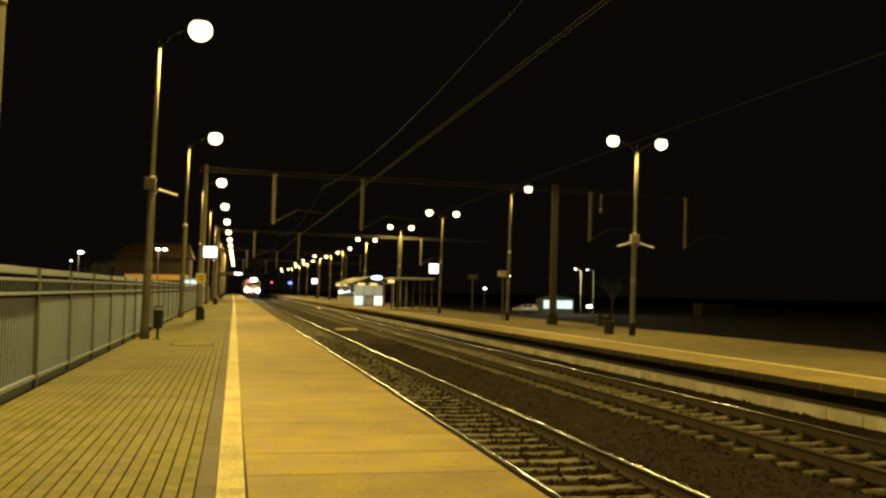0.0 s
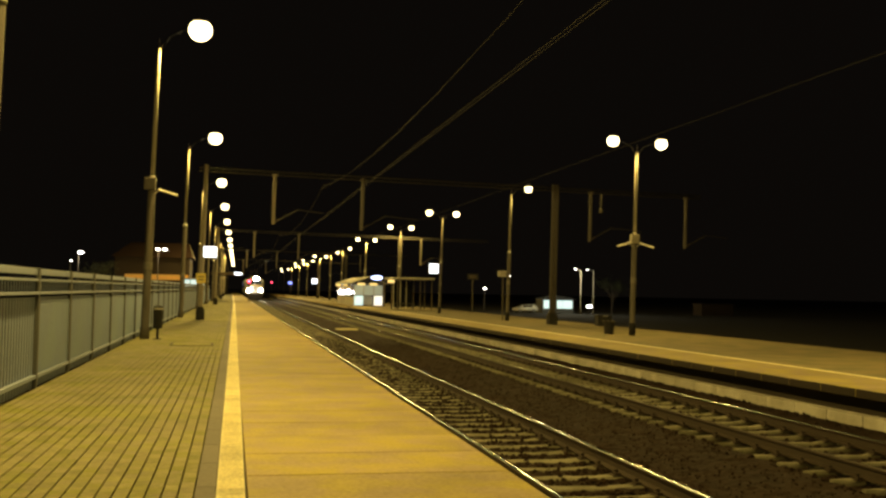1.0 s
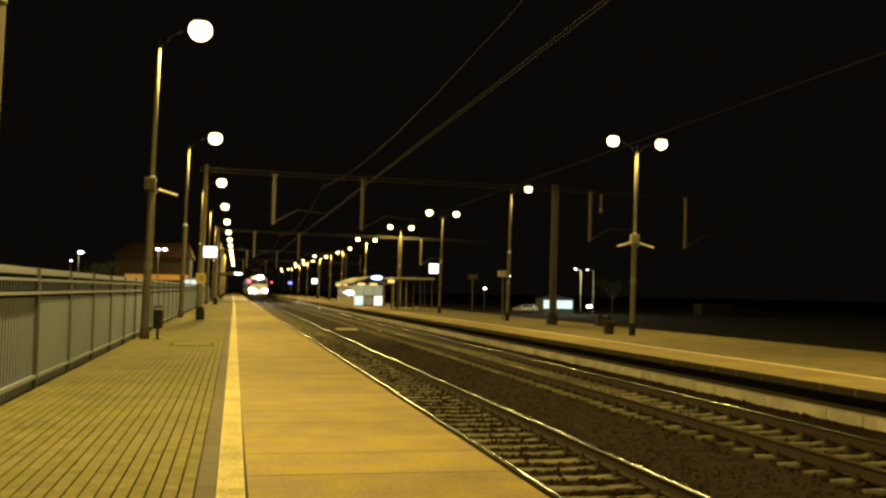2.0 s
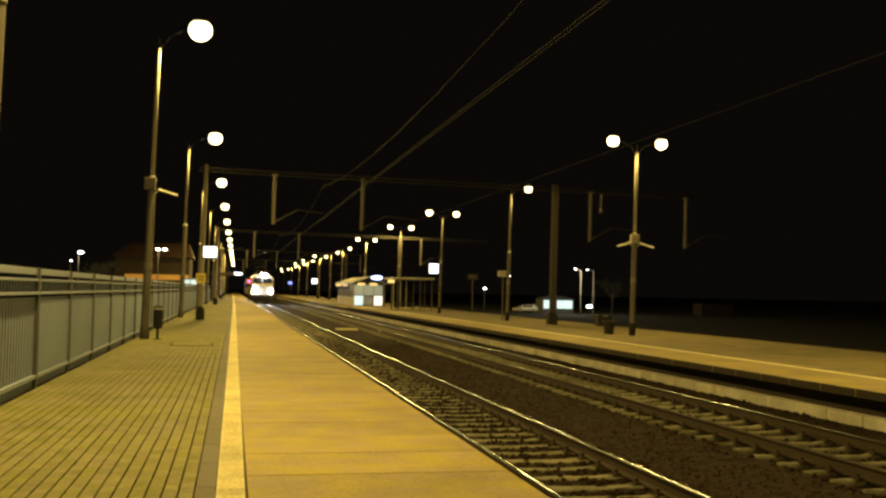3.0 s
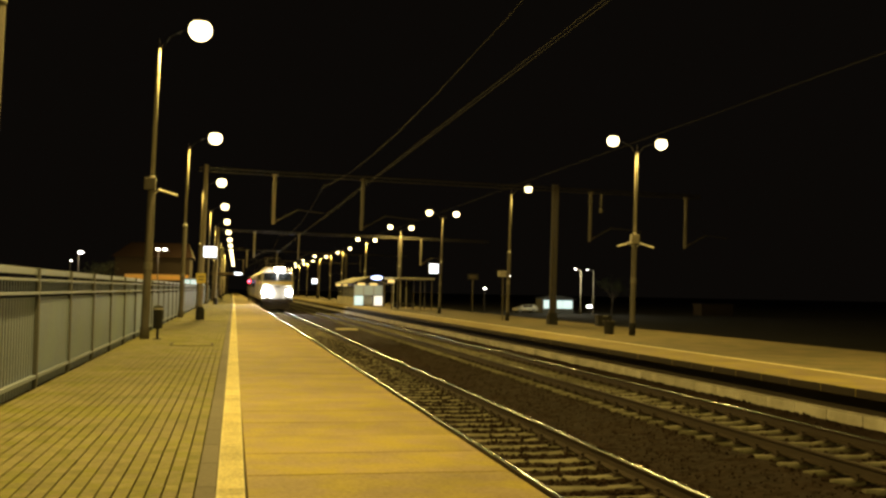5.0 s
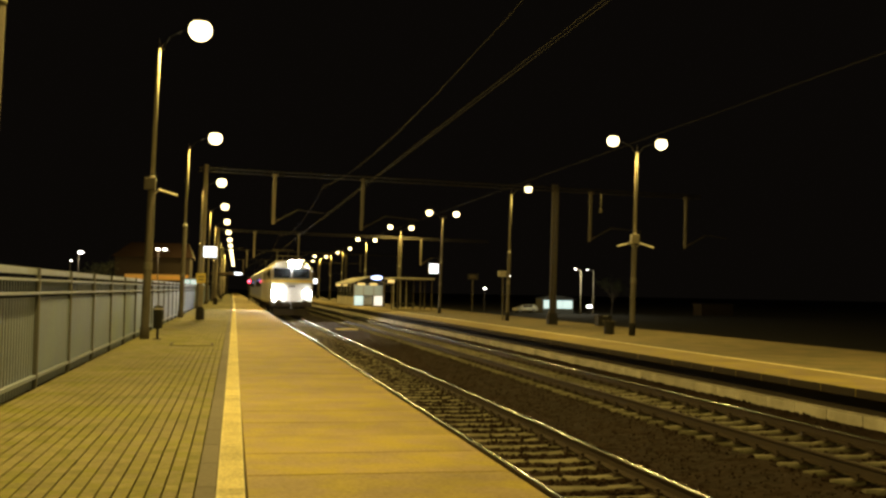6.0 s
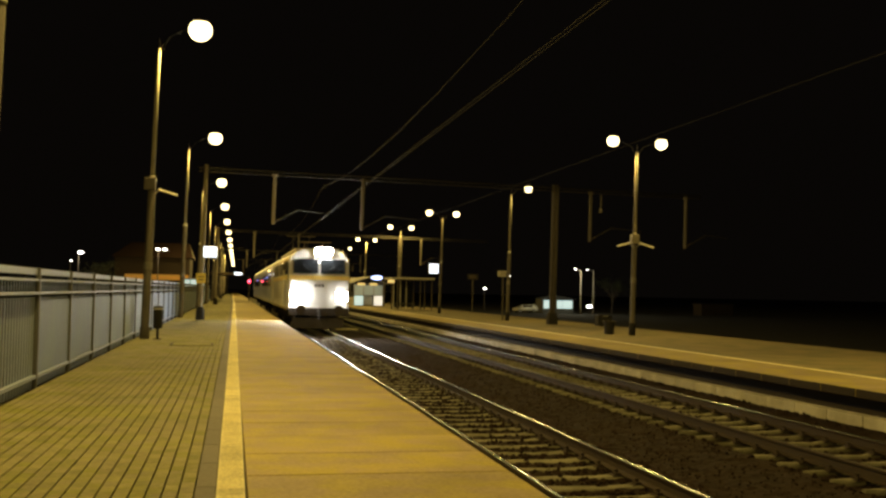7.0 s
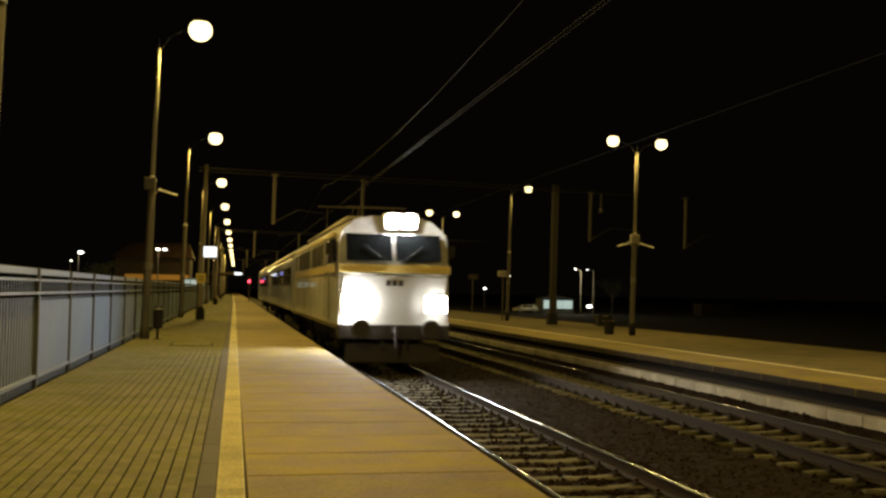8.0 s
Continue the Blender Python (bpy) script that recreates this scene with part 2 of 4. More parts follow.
for i in range(-14, 80):
    piece("kerb_stone", kerb_me, platform_near, -0.144 + drift(4.0 + i), 4.0 + 1.0 * i, 0.002)
far_kerb = new("kerb_stone", boxes_mesh("kerb_stone", [(-0.216 + drift(86 + 4 * i), -0.073 + drift(86 + 4 * i), 84 + 4 * i, 87.98 + 4 * i, -0.1, 0) for i in range(80)], KERB))
tagged(far_kerb, kind="stuff").parent = platform_near
bm = bmesh.new()
box(bm, 0, 0, -0.03, 0.098, 0.196, 0.06, 0.004)
paver_me = mesh_of("paver", bm, PAVER)
rest = []
for row in range(22):
    for k in range(-70, 262):
        py = 4.0 + 0.2 * k + 0.1 * (row % 2)
        px = -0.275 - 0.1105 * row + drift(py)
        lift = 0.004 * noise.noise((px * 3, py * 1.3, 0.3)) + 0.0015 * random.random()
        if 7.0 < py < 10.2 and row < 19:
            piece("paver", paver_me, platform_near, px, py, lift)
        else:
            rest.append((px - 0.049, px + 0.049, py - 0.098, py + 0.098, -0.06, lift))
for k in range(60):
    for row in range(22):
        py = 59.0 + 5 * k
        px = -0.275 - 0.1105 * row + drift(py)
        rest.append((px - 0.049, px + 0.049, py - 2.49, py + 2.49, -0.06, 0.0))
paving = tagged(new("paver", boxes_mesh("paver", rest, PAVER)), kind="stuff")
paving.parent = platform_near

bm = bmesh.new()
for dx, dy, sx, sy in ((0, -0.5, 1.06, 0.06), (0, 0.5, 1.06, 0.06), (-0.5, 0, 0.06, 0.94), (0.5, 0, 0.06, 0.94)):
    box(bm, dx, dy, 0.006, sx, sy, 0.012)
cover = thing("access_cover", "paved access cover with a dark steel frame in the platform", "cover", pose(-0.95, 26.2, 0.004))
part("frame", bm, RUST, cover)
bm = bmesh.new()
box(bm, 0, 0, 0.003, 0.93, 0.93, 0.01)
part("plate", bm, PAVER, cover)

# island platform: slab with overhanging edge, pale line, paving, and the block wall under the edge
bm = bmesh.new()
box(bm, 0, 0, -0.07, 1.7, 0.988, 0.14, 0.012)
edge_me = mesh_of("edge_slab", bm, SLAB)
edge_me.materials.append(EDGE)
# track-side faces are darker than the rest of the slab
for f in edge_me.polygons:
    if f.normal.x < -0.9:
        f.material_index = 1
for i in range(-20, 80):
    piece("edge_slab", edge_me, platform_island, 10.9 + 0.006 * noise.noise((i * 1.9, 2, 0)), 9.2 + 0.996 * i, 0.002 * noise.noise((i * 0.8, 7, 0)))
far_edge = tagged(new("edge_slab", boxes_mesh("edge_slab", [(10.05, 11.75, 88.4 + 3 * i, 91.38 + 3 * i, -0.14, 0) for i in range(110)], SLAB)), kind="stuff")
far_edge.parent = platform_island
bm = bmesh.new()
box(bm, 11.83, 190, -0.04, 0.14, 460, 0.09)
part("edge_line", bm, STRIPE, platform_island)
bm = bmesh.new()
box(bm, 14.86, 190, -0.05, 5.9, 460, 0.1)
part("paving", bm, ISLAND, platform_island)
bm = bmesh.new()
box(bm, 0, 0, 0, 0.22, 0.975, 0.62, 0.015)
block_me = mesh_of("wall_block", bm, BLOCK)
for i in range(-20, 75):
    piece("wall_block", block_me, platform_island, 10.06 + 0.012 * noise.noise((i * 0.7, 0, 0)), 8.9 + 0.99 * i, -0.715 + 0.006 * noise.noise((i * 1.7, 3, 0)))
far_blocks = tagged(new("wall_block", boxes_mesh("wall_block", [(9.95, 10.17, 82.7 + 4 * i, 86.67 + 4 * i, -0.99, -0.405) for i in range(80)], BLOCK)), kind="stuff")
far_blocks.parent = platform_island


# ---- ballast and tracks ----
def ballast_height(x, y):
    z = RT - 0.207
    for c in (TRACK_A, TRACK_B):
        d = abs(x - c)
        if 0.62 < d < 0.9:
            z += 0.005
    if abs(x - TRACK_B) < 1.15:
        z -= 0.03
    if TRACK_A + 1.45 < x < TRACK_B - 1.45:
        z += 0.02
    z += 0.17 * min(1, max(0, (x - 9.5) / 0.3))
    return z + 0.022 * noise.noise((x * 2.2, y * 2.2, 0)) + 0.03 * noise.noise((x * 9, y * 9, 4))


xs = [2.16 + 0.085 * i for i in range(93)]
ys = [-12 + 0.5 * i for i in range(34)] + [5 + 0.085 * i for i in range(420)] + [41 + 1.5 * i for i in range(260)]
verts = [(x, y, ballast_height(x, y)) for y in ys for x in xs]
faces = [(j * 93 + i, j * 93 + i + 1, j * 93 + i + 94, j * 93 + i + 93) for j in range(len(ys) - 1) for i in range(92)]
tagged(new("ballast", soup("ballast", verts, faces, BALLAST)), "dark brown crushed stone ballast under the tracks", "ballast", kind="stuff")
phi = (1 + 5 ** 0.5) / 2
ICO = [Vector(v).normalized() for v in ((-1, phi, 0), (1, phi, 0), (-1, -phi, 0), (1, -phi, 0), (0, -1, phi), (0, 1, phi), (0, -1, -phi), (0, 1, -phi), (phi, 0, -1), (phi, 0, 1), (-phi, 0, -1), (-phi, 0, 1))]
ICOF = [(0, 11, 5), (0, 5, 1), (0, 1, 7), (0, 7, 10), (0, 10, 11), (1, 5, 9), (5, 11, 4), (11, 10, 2), (10, 7, 6), (7, 1, 8), (3, 9, 4), (3, 4, 2), (3, 2, 6), (3, 6, 8), (3, 8, 9), (4, 9, 5), (2, 4, 11), (6, 2, 10), (8, 6, 7), (9, 8, 1)]
rng = random.Random(4)
verts, faces = [], []
while len(verts) < 12 * 11000:
    y = 7 + 38 * rng.random() ** 1.6
    x = rng.uniform(2.4, 9.85)
    if min(abs(x - c - s) for c in (TRACK_A, TRACK_B) for s in (-0.75, 0.75)) < 0.07:
        continue
    on_sleeper = (y + 0.05) % 0.6 < 0.27 and min(abs(x - TRACK_A), abs(x - TRACK_B)) < 1.25
    if abs(x - TRACK_B) < 1.25 and rng.random() < 0.5:
        continue
    if TRACK_A + 1.3 < x < TRACK_B - 1.3 and rng.random() < 0.6:
        continue
    if on_sleeper and rng.random() < 0.97:
        continue
    r = rng.uniform(0.010, 0.020) if TRACK_A + 1.3 < x < TRACK_B - 1.3 else rng.uniform(0.016, 0.036)
    z = (RT - 0.175 if on_sleeper else ballast_height(x, y)) + r * 0.4
    turn = Euler((rng.random() * 6, rng.random() * 6, rng.random() * 6)).to_matrix()
    k = len(verts)
    verts += [tuple(Vector((x, y, z)) + turn @ (v * r * rng.uniform(0.7, 1.25))) for v in ICO]
    faces += [tuple(k + i for i in f) for f in ICOF]
tagged(new("ballast_stones", soup("ballast_stones", verts, faces, STONE)), "loose angular ballast stones between the sleepers", "stones", kind="stuff")


def rail_mesh(x, y0, y1, gauge, first, polish):
    """A rail whose top and gauge corner (towards gauge, -1 or 1) are polished by the wheels."""
    bm = bmesh.new()
    half = [(0.075, -0.172), (0.075, -0.16), (0.012, -0.14), (0.010, -0.045), (0.034, -0.038), (0.036, -0.014), (0.036, -0.0105), (0.0335, -0.0068), (0.029, -0.0042), (0.023, -0.0024), (0.014, -0.0008), (0.005, 0.0)]
    prof = half + [(-a, b) for a, b in half[::-1]]
    ends = [[bm.verts.new((x - gauge * a, y, RT + b)) for a, b in prof] for y in (y0, y1)]
    for i in range(len(prof)):
        j = (i + 1) % len(prof)
        f = bm.faces.new((ends[0][i], ends[0][j], ends[1][j], ends[1][i]))
        f.material_index = 1 if first <= i <= 16 else 0
    bm.faces.new(ends[0])
    bm.faces.new(ends[1][::-1])
    me = mesh_of("rail", bm, RUST)
    me.materials.append(polish)
    return me


def sleeper_mesh(seed, slim=1.0):
    """A worn sleeper with an uneven top and edges."""
    bm = bmesh.new()
    prof = [(-0.125, -0.19), (-0.12, -0.02), (-0.09, 0.01), (0.09, 0.01), (0.12, -0.02), (0.125, -0.19)]
    rings = []
    for k in range(13):
        x = -1.21 + 2.42 * k / 12
        dip = -0.02 if abs(x) < 0.45 else 0.0
        rings.append([bm.verts.new((x, slim * y + slim * 0.018 * noise.noise((x * 2.3, y * 4, seed)), z + (dip + 0.014 * noise.noise((x * 3.1, y * 5, seed + 7)) if z > -0.1 else 0))) for y, z in prof])
    for a, b in zip(rings, rings[1:]):
        for i in range(5):
            bm.faces.new((a[i], a[i + 1], b[i + 1], b[i]))
    bm.faces.new(rings[0])
    bm.faces.new(rings[-1][::-1])
    return mesh_of("sleeper", bm, SLEEPER)


def clip_mesh():
    bm = bmesh.new()
    for s in (-1, 1):
        box(bm, 0.11 * s, 0, 0.02, 0.07, 0.12, 0.03, 0.006)
        rod(bm, (0.11 * s, 0, 0.02), (0.11 * s, 0, 0.075), 0.016, seg=8)
        rod(bm, (0.11 * s, 0, 0.05), (0.11 * s, 0, 0.068), 0.028, seg=6)
    box(bm, 0, 0, 0.005, 0.36, 0.17, 0.014)
    return mesh_of("rail_fastening", bm, RUST)


clip_me = clip_mesh()
sleeper_kinds = {TRACK_A: [sleeper_mesh(11.3 * k, 0.85) for k in range(6)], TRACK_B: [sleeper_mesh(11.3 * k + 4, 0.42) for k in range(6)]}
for centre, label in ((TRACK_A, "railway track with polished rails on concrete sleepers beside the platform"), (TRACK_B, "railway track with worn rails on sleepers below the island platform")):
    track = thing("railway_track", label, "railway track", group="station tracks")
    for s in (-0.75, 0.75):
        ob = new("rail", rail_mesh(centre + s, -30, 420, -1 if s > 0 else 1, *((8, SHINE) if centre == TRACK_A else (11, SHINE_WORN))))
        ob.parent = track
    for i in range(90):
        y = 6.1 + 0.6 * i + 0.02 * noise.noise((i * 0.9, centre, 0))
        sl = piece("sleeper", sleeper_kinds[centre][(i * 5 + i // 4) % 6], track, centre + 0.03 * noise.noise((i * 1.3, centre, 5)), y, RT - 0.185, 0.02 * noise.noise((i * 2.1, centre, 9)))
        if i < 45:
            for s in (-0.75, 0.75):
                piece("rail_fastening", clip_me, sl, s, 0, 0.005)
    far = tagged(new("sleeper", boxes_mesh("sleeper", [(centre - 1.25, centre + 1.25, y, y + 0.25, RT - 0.4, RT - 0.175) for y in [-11.9 + 0.6 * i for i in range(30)] + [60.1 + 0.6 * i for i in range(300)]], SLEEPER)), kind="stuff")
    far.parent = track

bm = bmesh.new()
box(bm, 6.05, 53.2, RT - 0.07, 1.15, 0.5, 0.07, 0.012)
tagged(part("wooden_board", bm, STRIPE), "pale flat board lying on ballast between the tracks", "board")


# ---- platform lamps ----
def lamp_head(parent, x, y, z, side, length=0.62):
    """A luminaire with a deep glowing bowl under a shallow hood, centred at (x, z)."""
    bm = bmesh.new()
    bmesh.ops.create_uvsphere(bm, u_segments=18, v_segments=12, radius=0.5, matrix=Matrix.LocRotScale((x, y, z), None, (length * 0.94, length * 0.88, length * 0.88)))
    bmesh.ops.delete(bm, geom=[v for v in bm.verts if v.co.z > z + 0.34 * length], context="VERTS")
    bowl_bm = bm
    bm = bmesh.new()
    bmesh.ops.create_uvsphere(bm, u_segments=18, v_segments=12, radius=0.5, matrix=Matrix.LocRotScale((x, y, z + 0.03), None, (length * 0.97, length * 0.9, length * 0.9)))
    bmesh.ops.delete(bm, geom=[v for v in bm.verts if v.co.z < z + 0.3 * length], context="VERTS")
    hood = part("lamp_hood", bm, TRUSS, parent, smooth=True)
    part("lamp_bowl", bowl_bm, BULB, hood, "glowing yellow lamp bowl", smooth=True)


def speaker(parent, a, b):
    bm = bmesh.new()
    d = (Vector(b) - Vector(a)).normalized() * 0.02
    rod(bm, a, b, 0.028, 0.028, 12)
    rod(bm, Vector(a) - d, Vector(a) + d, 0.033, 0.033, 12)
    rod(bm, Vector(b) - d, Vector(b) + d, 0.033, 0.033, 12)
    part("column_speaker", bm, WHITEPAINT, parent, "pale tube-shaped loudspeaker", smooth=False)


def lamp_post(name, label, group, height, low, arms, rise, reach, extras, thick=1.0):
    """A two-stage lamp post at the origin with arms to the sides given."""
    post = thing(name, label, "lamp post", group=group)
    bm = bmesh.new()
    lathe(bm, [(0.13 * thick, 0), (0.13 * thick, 0.3), (0.115 * thick, 0.34), (0.105 * thick, low), (0.075 * thick, low + 0.12)], seg=18)
    part("pole_foot", bm, POLE_LOW, post, "worn brown lower pole", smooth=True)
    bm = bmesh.new()
    slim = thick * (0.84 if reach > 1 else 1.0)
    lathe(bm, [(0.074 * slim, low + 0.1), (0.062 * slim, height - 0.1), (0.055 * slim, height)], seg=16)
    rod(bm, (0, 0, height), (0, 0, height + 0.28), 0.012, 0.004, 8)
    part("pole", bm, POLE, post, smooth=True)
    bm = bmesh.new()
    lathe(bm, [(0.15 * thick, 0.0), (0.15 * thick, 0.42), (0.135 * thick, 0.46)], seg=18)
    if reach < 1:
        part("base_sleeve", bm, BLACK, post, "black protective sleeve", smooth=True)
    else:
        bm.free()
    bm = bmesh.new()
    box(bm, 0, -0.11 * thick, 1.0, 0.1, 0.03, 0.34, 0.01)
    part("service_hatch", bm, POLE_LOW, post)
    bm = bmesh.new()
    lathe(bm, [(0.085 * thick, low - 0.05), (0.12 * thick, low - 0.03), (0.12 * thick, low + 0.03), (0.085 * thick, low + 0.06)], seg=16)
    part("collar", bm, GALV, post)
    bm = bmesh.new()
    lathe(bm, [(0.122 * thick, 1.92), (0.124 * thick, 1.93), (0.123 * thick, 2.12), (0.12 * thick, 2.13)], seg=18)
    part("label_band", bm, KERB, post, "pale label band round the pole")
    for side in arms:
        bm = bmesh.new()
        pts = [Vector((0, 0, height - 0.15)), Vector((0.25 * reach * side, 0, height + 0.55 * rise)), Vector((0.55 * reach * side, 0, height + 0.9 * rise)), Vector((reach * side, 0, height + rise))]
        for a, b in zip(pts, pts[1:]):
            rod(bm, a, b, 0.02, 0.02, 10)
        part("arm", bm, TRUSS, post, smooth=True)
        lamp_head(post, reach * side, 0, height + rise, side, 0.7 if len(arms) == 1 and reach > 1 else 0.47)
    if extras:
        bm = bmesh.new()
        box(bm, -0.05, -0.13, low - 0.12, 0.3, 0.2, 0.34, 0.02)
        cab = part("junction_box", bm, POLE_LOW if len(arms) == 1 else POLE, post, "grey metal equipment box")
        bm = bmesh.new()
        box(bm, -0.05, -0.235, low - 0.12, 0.25, 0.008, 0.28, 0.004)
        part("box_lid", bm, POLE_LOW if len(arms) == 1 else POLE, cab)
        for side in arms:
            bm = bmesh.new()
            rod(bm, (0.08 * side, 0, low - 0.4), (0.25 * side, -0.05, low - 0.22), 0.014)
            part("speaker_bracket", bm, GALV, post)
            speaker(post, (0.2 * side, -0.06, low - 0.27), (0.68 * side, -0.12, low - 0.4))
    return post


NEAR = ("near platform lamp posts", 8.14, 4.42, (1,), 0.6)
TWIN = ("island platform lamp posts", 6.75, 3.65, (-1, 1), 0.36, 0.95)
near_fitted = lamp_post("lamp_post", "tall grey platform lamp post with sodium lamp and loudspeaker", *NEAR, 1.10, True)
near_plain = lamp_post("lamp_post", "tall slim platform lamp post with one sodium lamp", *NEAR, 1.23, False)
twin_fitted = lamp_post("lamp_post", "grey twin-arm platform lamp post with loudspeakers", *TWIN, True, 0.82)
twin_plain = lamp_post("lamp_post", "grey twin-arm lamp post on the island platform", *TWIN, False, 0.78)
twin_low = lamp_post("lamp_post", "grey twin-arm lamp post carrying a lit sign box", "island platform lamp posts", 6.50, 3.5, (-1, 1), 0.36, 0.95, False, 0.78)
single_plain = lamp_post("lamp_post", "grey single-arm platform lamp post on the island platform", "island platform lamp posts", 6.75, 3.65, (1,), 0.36, 0.95, False, 0.78)
placed = set()


def place(proto, m):
    if proto in placed:
        copy_thing(proto, m)
    else:
        proto.matrix_basis = m
        placed.add(proto)


for lx, ly in NEAR_LAMPS:
    fitted = 20 < ly < 40
    place(near_fitted if fitted else near_plain, pose(lx - (1.26 if fitted else 1.39), ly, 0, 0, LEAN))
for ly, heads in ISLAND_LAMPS:
    proto = single_plain if heads == 1 else twin_fitted if ly == 34.4 else twin_low if ly == 67.0 else twin_plain
    place(proto, pose(ISLAND_X.get(ly, 14.36), ly, 0, 0, LEAN))


# ---- fence on the outer edge of the near platform ----
def fence_bay(sheet, label):
    bay = thing("fence_bay", label, "fence", group="platform fence bays")
    W = 2.79

    def bar(name, z0, z1, dx, depth, material, label=""):
        bm = bmesh.new()
        box(bm, dx, W / 2, (z0 + z1) / 2, depth, W - 0.005, z1 - z0, 0.006)
        part(name, bm, material, bay, label)

    bar("top_rail", 1.62, 1.71, 0, 0.06, FENCE)
    bar("upper_rail", 1.53, 1.565, 0.03, 0.05, FENCE)
    bar("middle_rail", 1.345, 1.385, 0.04, 0.05, FENCE)
    bar("bottom_rail", 0.175, 0.225, 0.03, 0.06, FENCE)
    bm = bmesh.new()
    box(bm, 0.035, 0, 0.855, 0.06, 0.075, 1.72, 0.006)
    box(bm, 0.03, 0, 0.008, 0.13, 0.15, 0.016)
    part("post", bm, FENCE_DARK, bay, "dark square fence post")
    if sheet:
        bm = bmesh.new()
        box(bm, 0.03, W / 2, 0.745, 0.012, W - 0.1, 1.03, 0.003)
        part("infill_sheet", bm, SHEET, bay, "smooth pale infill sheet")
    bm = bmesh.new()
    box(bm, 0, 0, 0.675, 0.014, 0.06, 1.27, 0.003)
    bar_me = mesh_of("bar", bm, FENCE)
    bm = bmesh.new()
    box(bm, 0, 0, 0, 0.012, 0.03, 0.16, 0.003)
    short_me = mesh_of("short_bar", bm, FENCE)
    for k in range(17):
        piece("bar", bar_me, bay, 0.0, 0.08 + 0.164 * k, 0.0)
        piece("short_bar", short_me, bay, 0.0, 0.08 + 0.164 * k, 1.455)
    return bay


open_bay = fence_bay(False, "pale grey steel railing bay with open vertical bars")
sheet_bay = fence_bay(True, "grey steel railing bay with a smooth infill sheet")
for i in range(-7, 36):
    y = 9.28 + 2.79 * i
    m = pose(-2.70 + 0.0035 * (y - 12), y, -0.04, 0, 0, -0.2)
    place(open_bay if i < 2 else sheet_bay, m)


# ---- overhead line: portal gantries and wires ----
def lattice_mast(bm, x, z0, z1):
    """Two channels joined by crossing lacing bars."""
    for dx in (-0.085, 0.085):
        box(bm, x + dx, 0, (z0 + z1) / 2, 0.12, 0.16, z1 - z0, 0.008)
    step = 0.42
    for k in range(int((z1 - z0) / step)):
        z = z0 + step * k
        for y, way in ((-0.085, 1), (0.085, -1)):
            low, high = (x - 0.1 * way, y, z), (x + 0.1 * way, y, z + step)
            rod(bm, low, high, 0.012, seg=4)


def gantry(y, z, right, hangers):
    """A portal square to its masts; the frame follows the slight lean of the site."""
    g = thing("gantry", "steel portal carrying the overhead line across the tracks", "gantry", pose(0, y, 0, 0, 0.8), "overhead line portals")
    bm = bmesh.new()
    r, x = 0.10, -1.36
    lathe(bm, [(r * 1.1, 0), (r * 1.1, 0.05), (r, 0.06), (r * 0.82, z + 0.3)], x=x, seg=16)
    part("mast", bm, MASTPALE, g, smooth=True)
    bm = bmesh.new()
    lathe(bm, [(r * 2.0, 0), (r * 1.9, 0.42), (r * 1.2, 0.58)], x=x, seg=16)
    part("mast_foot", bm, BLACK, g, "dark mast foot")
    low = 0.014 * right
    bm = bmesh.new()
    lattice_mast(bm, right, low, z + 0.3)
    part("mast", bm, MASTDARK, g, "dark laced steel mast")
    bm = bmesh.new()
    box(bm, right, 0, low + 0.22, 0.46, 0.40, 0.46, 0.03)
    box(bm, right, 0, low + 0.50, 0.40, 0.34, 0.12, 0.03)
    part("mast_foot", bm, BLACK, g, "dark mast foot")
    bm = bmesh.new()
    box(bm, 10.5, 0, z, 24.4, 0.14, 0.05, 0.01)
    box(bm, 10.5, 0, z + 0.16, 24.4, 0.14, 0.05, 0.01)
    for k in range(80):
        rod(bm, (-1.7 + 0.305 * k, 0, z + (0.02 if k % 2 else 0.14)), (-1.395 + 0.305 * k, 0, z + (0.14 if k % 2 else 0.02)), 0.012, seg=4)
    part("cross_beam", bm, TRUSS, g, "dark steel cross beam")
    for x, foot, wx in hangers:
        bm = bmesh.new()
        rod(bm, (x, 0, z), (x, 0, foot), 0.072, 0.072, 12)
        rod(bm, (x, 0, z - 0.05), (x, 0, z + 0.05), 0.16, 0.16, 12)
        rod(bm, (x, 0, z - 0.42), (x, 0, z - 0.36), 0.10, 0.10, 12)
        part("hanger_post", bm, MASTPALE if x < 5 else MAST, g, "galvanised drop post")
        bm = bmesh.new()
        rod(bm, (x + 0.08, 0, foot + 0.1), (x + 1.1, 0, foot + 0.7), 0.03, seg=8)
        rod(bm, (x + 1.1, 0, foot + 0.7), (wx, 0, foot + 0.6), 0.02, seg=8)
        part("registration_arm", bm, TRUSS, g)
        bm = bmesh.new()
        for k in range(4):
            lathe(bm, [(0.03, 0), (0.065, 0.02), (0.03, 0.05)], x=x + 0.12 + 0.05 * k, z=foot + 0.12 + 0.03 * k, seg=10)
        part("insulator", bm, RUST, g)
        if 16.5 < x < 20 and y < 50:
            bm = bmesh.new()
            rod(bm, (x + 0.52, 0, z), (x + 0.52, 0, 5.9), 0.012, seg=6)
            lathe(bm, [(0.03, 0), (0.085, 0.03), (0.04, 0.06), (0.085, 0.09), (0.04, 0.12), (0.085, 0.15), (0.03, 0.2)], x=x + 0.52, z=5.72, seg=12)
            part("hanging_insulator", bm, POLE, g, "pale ribbed insulator")
    return g


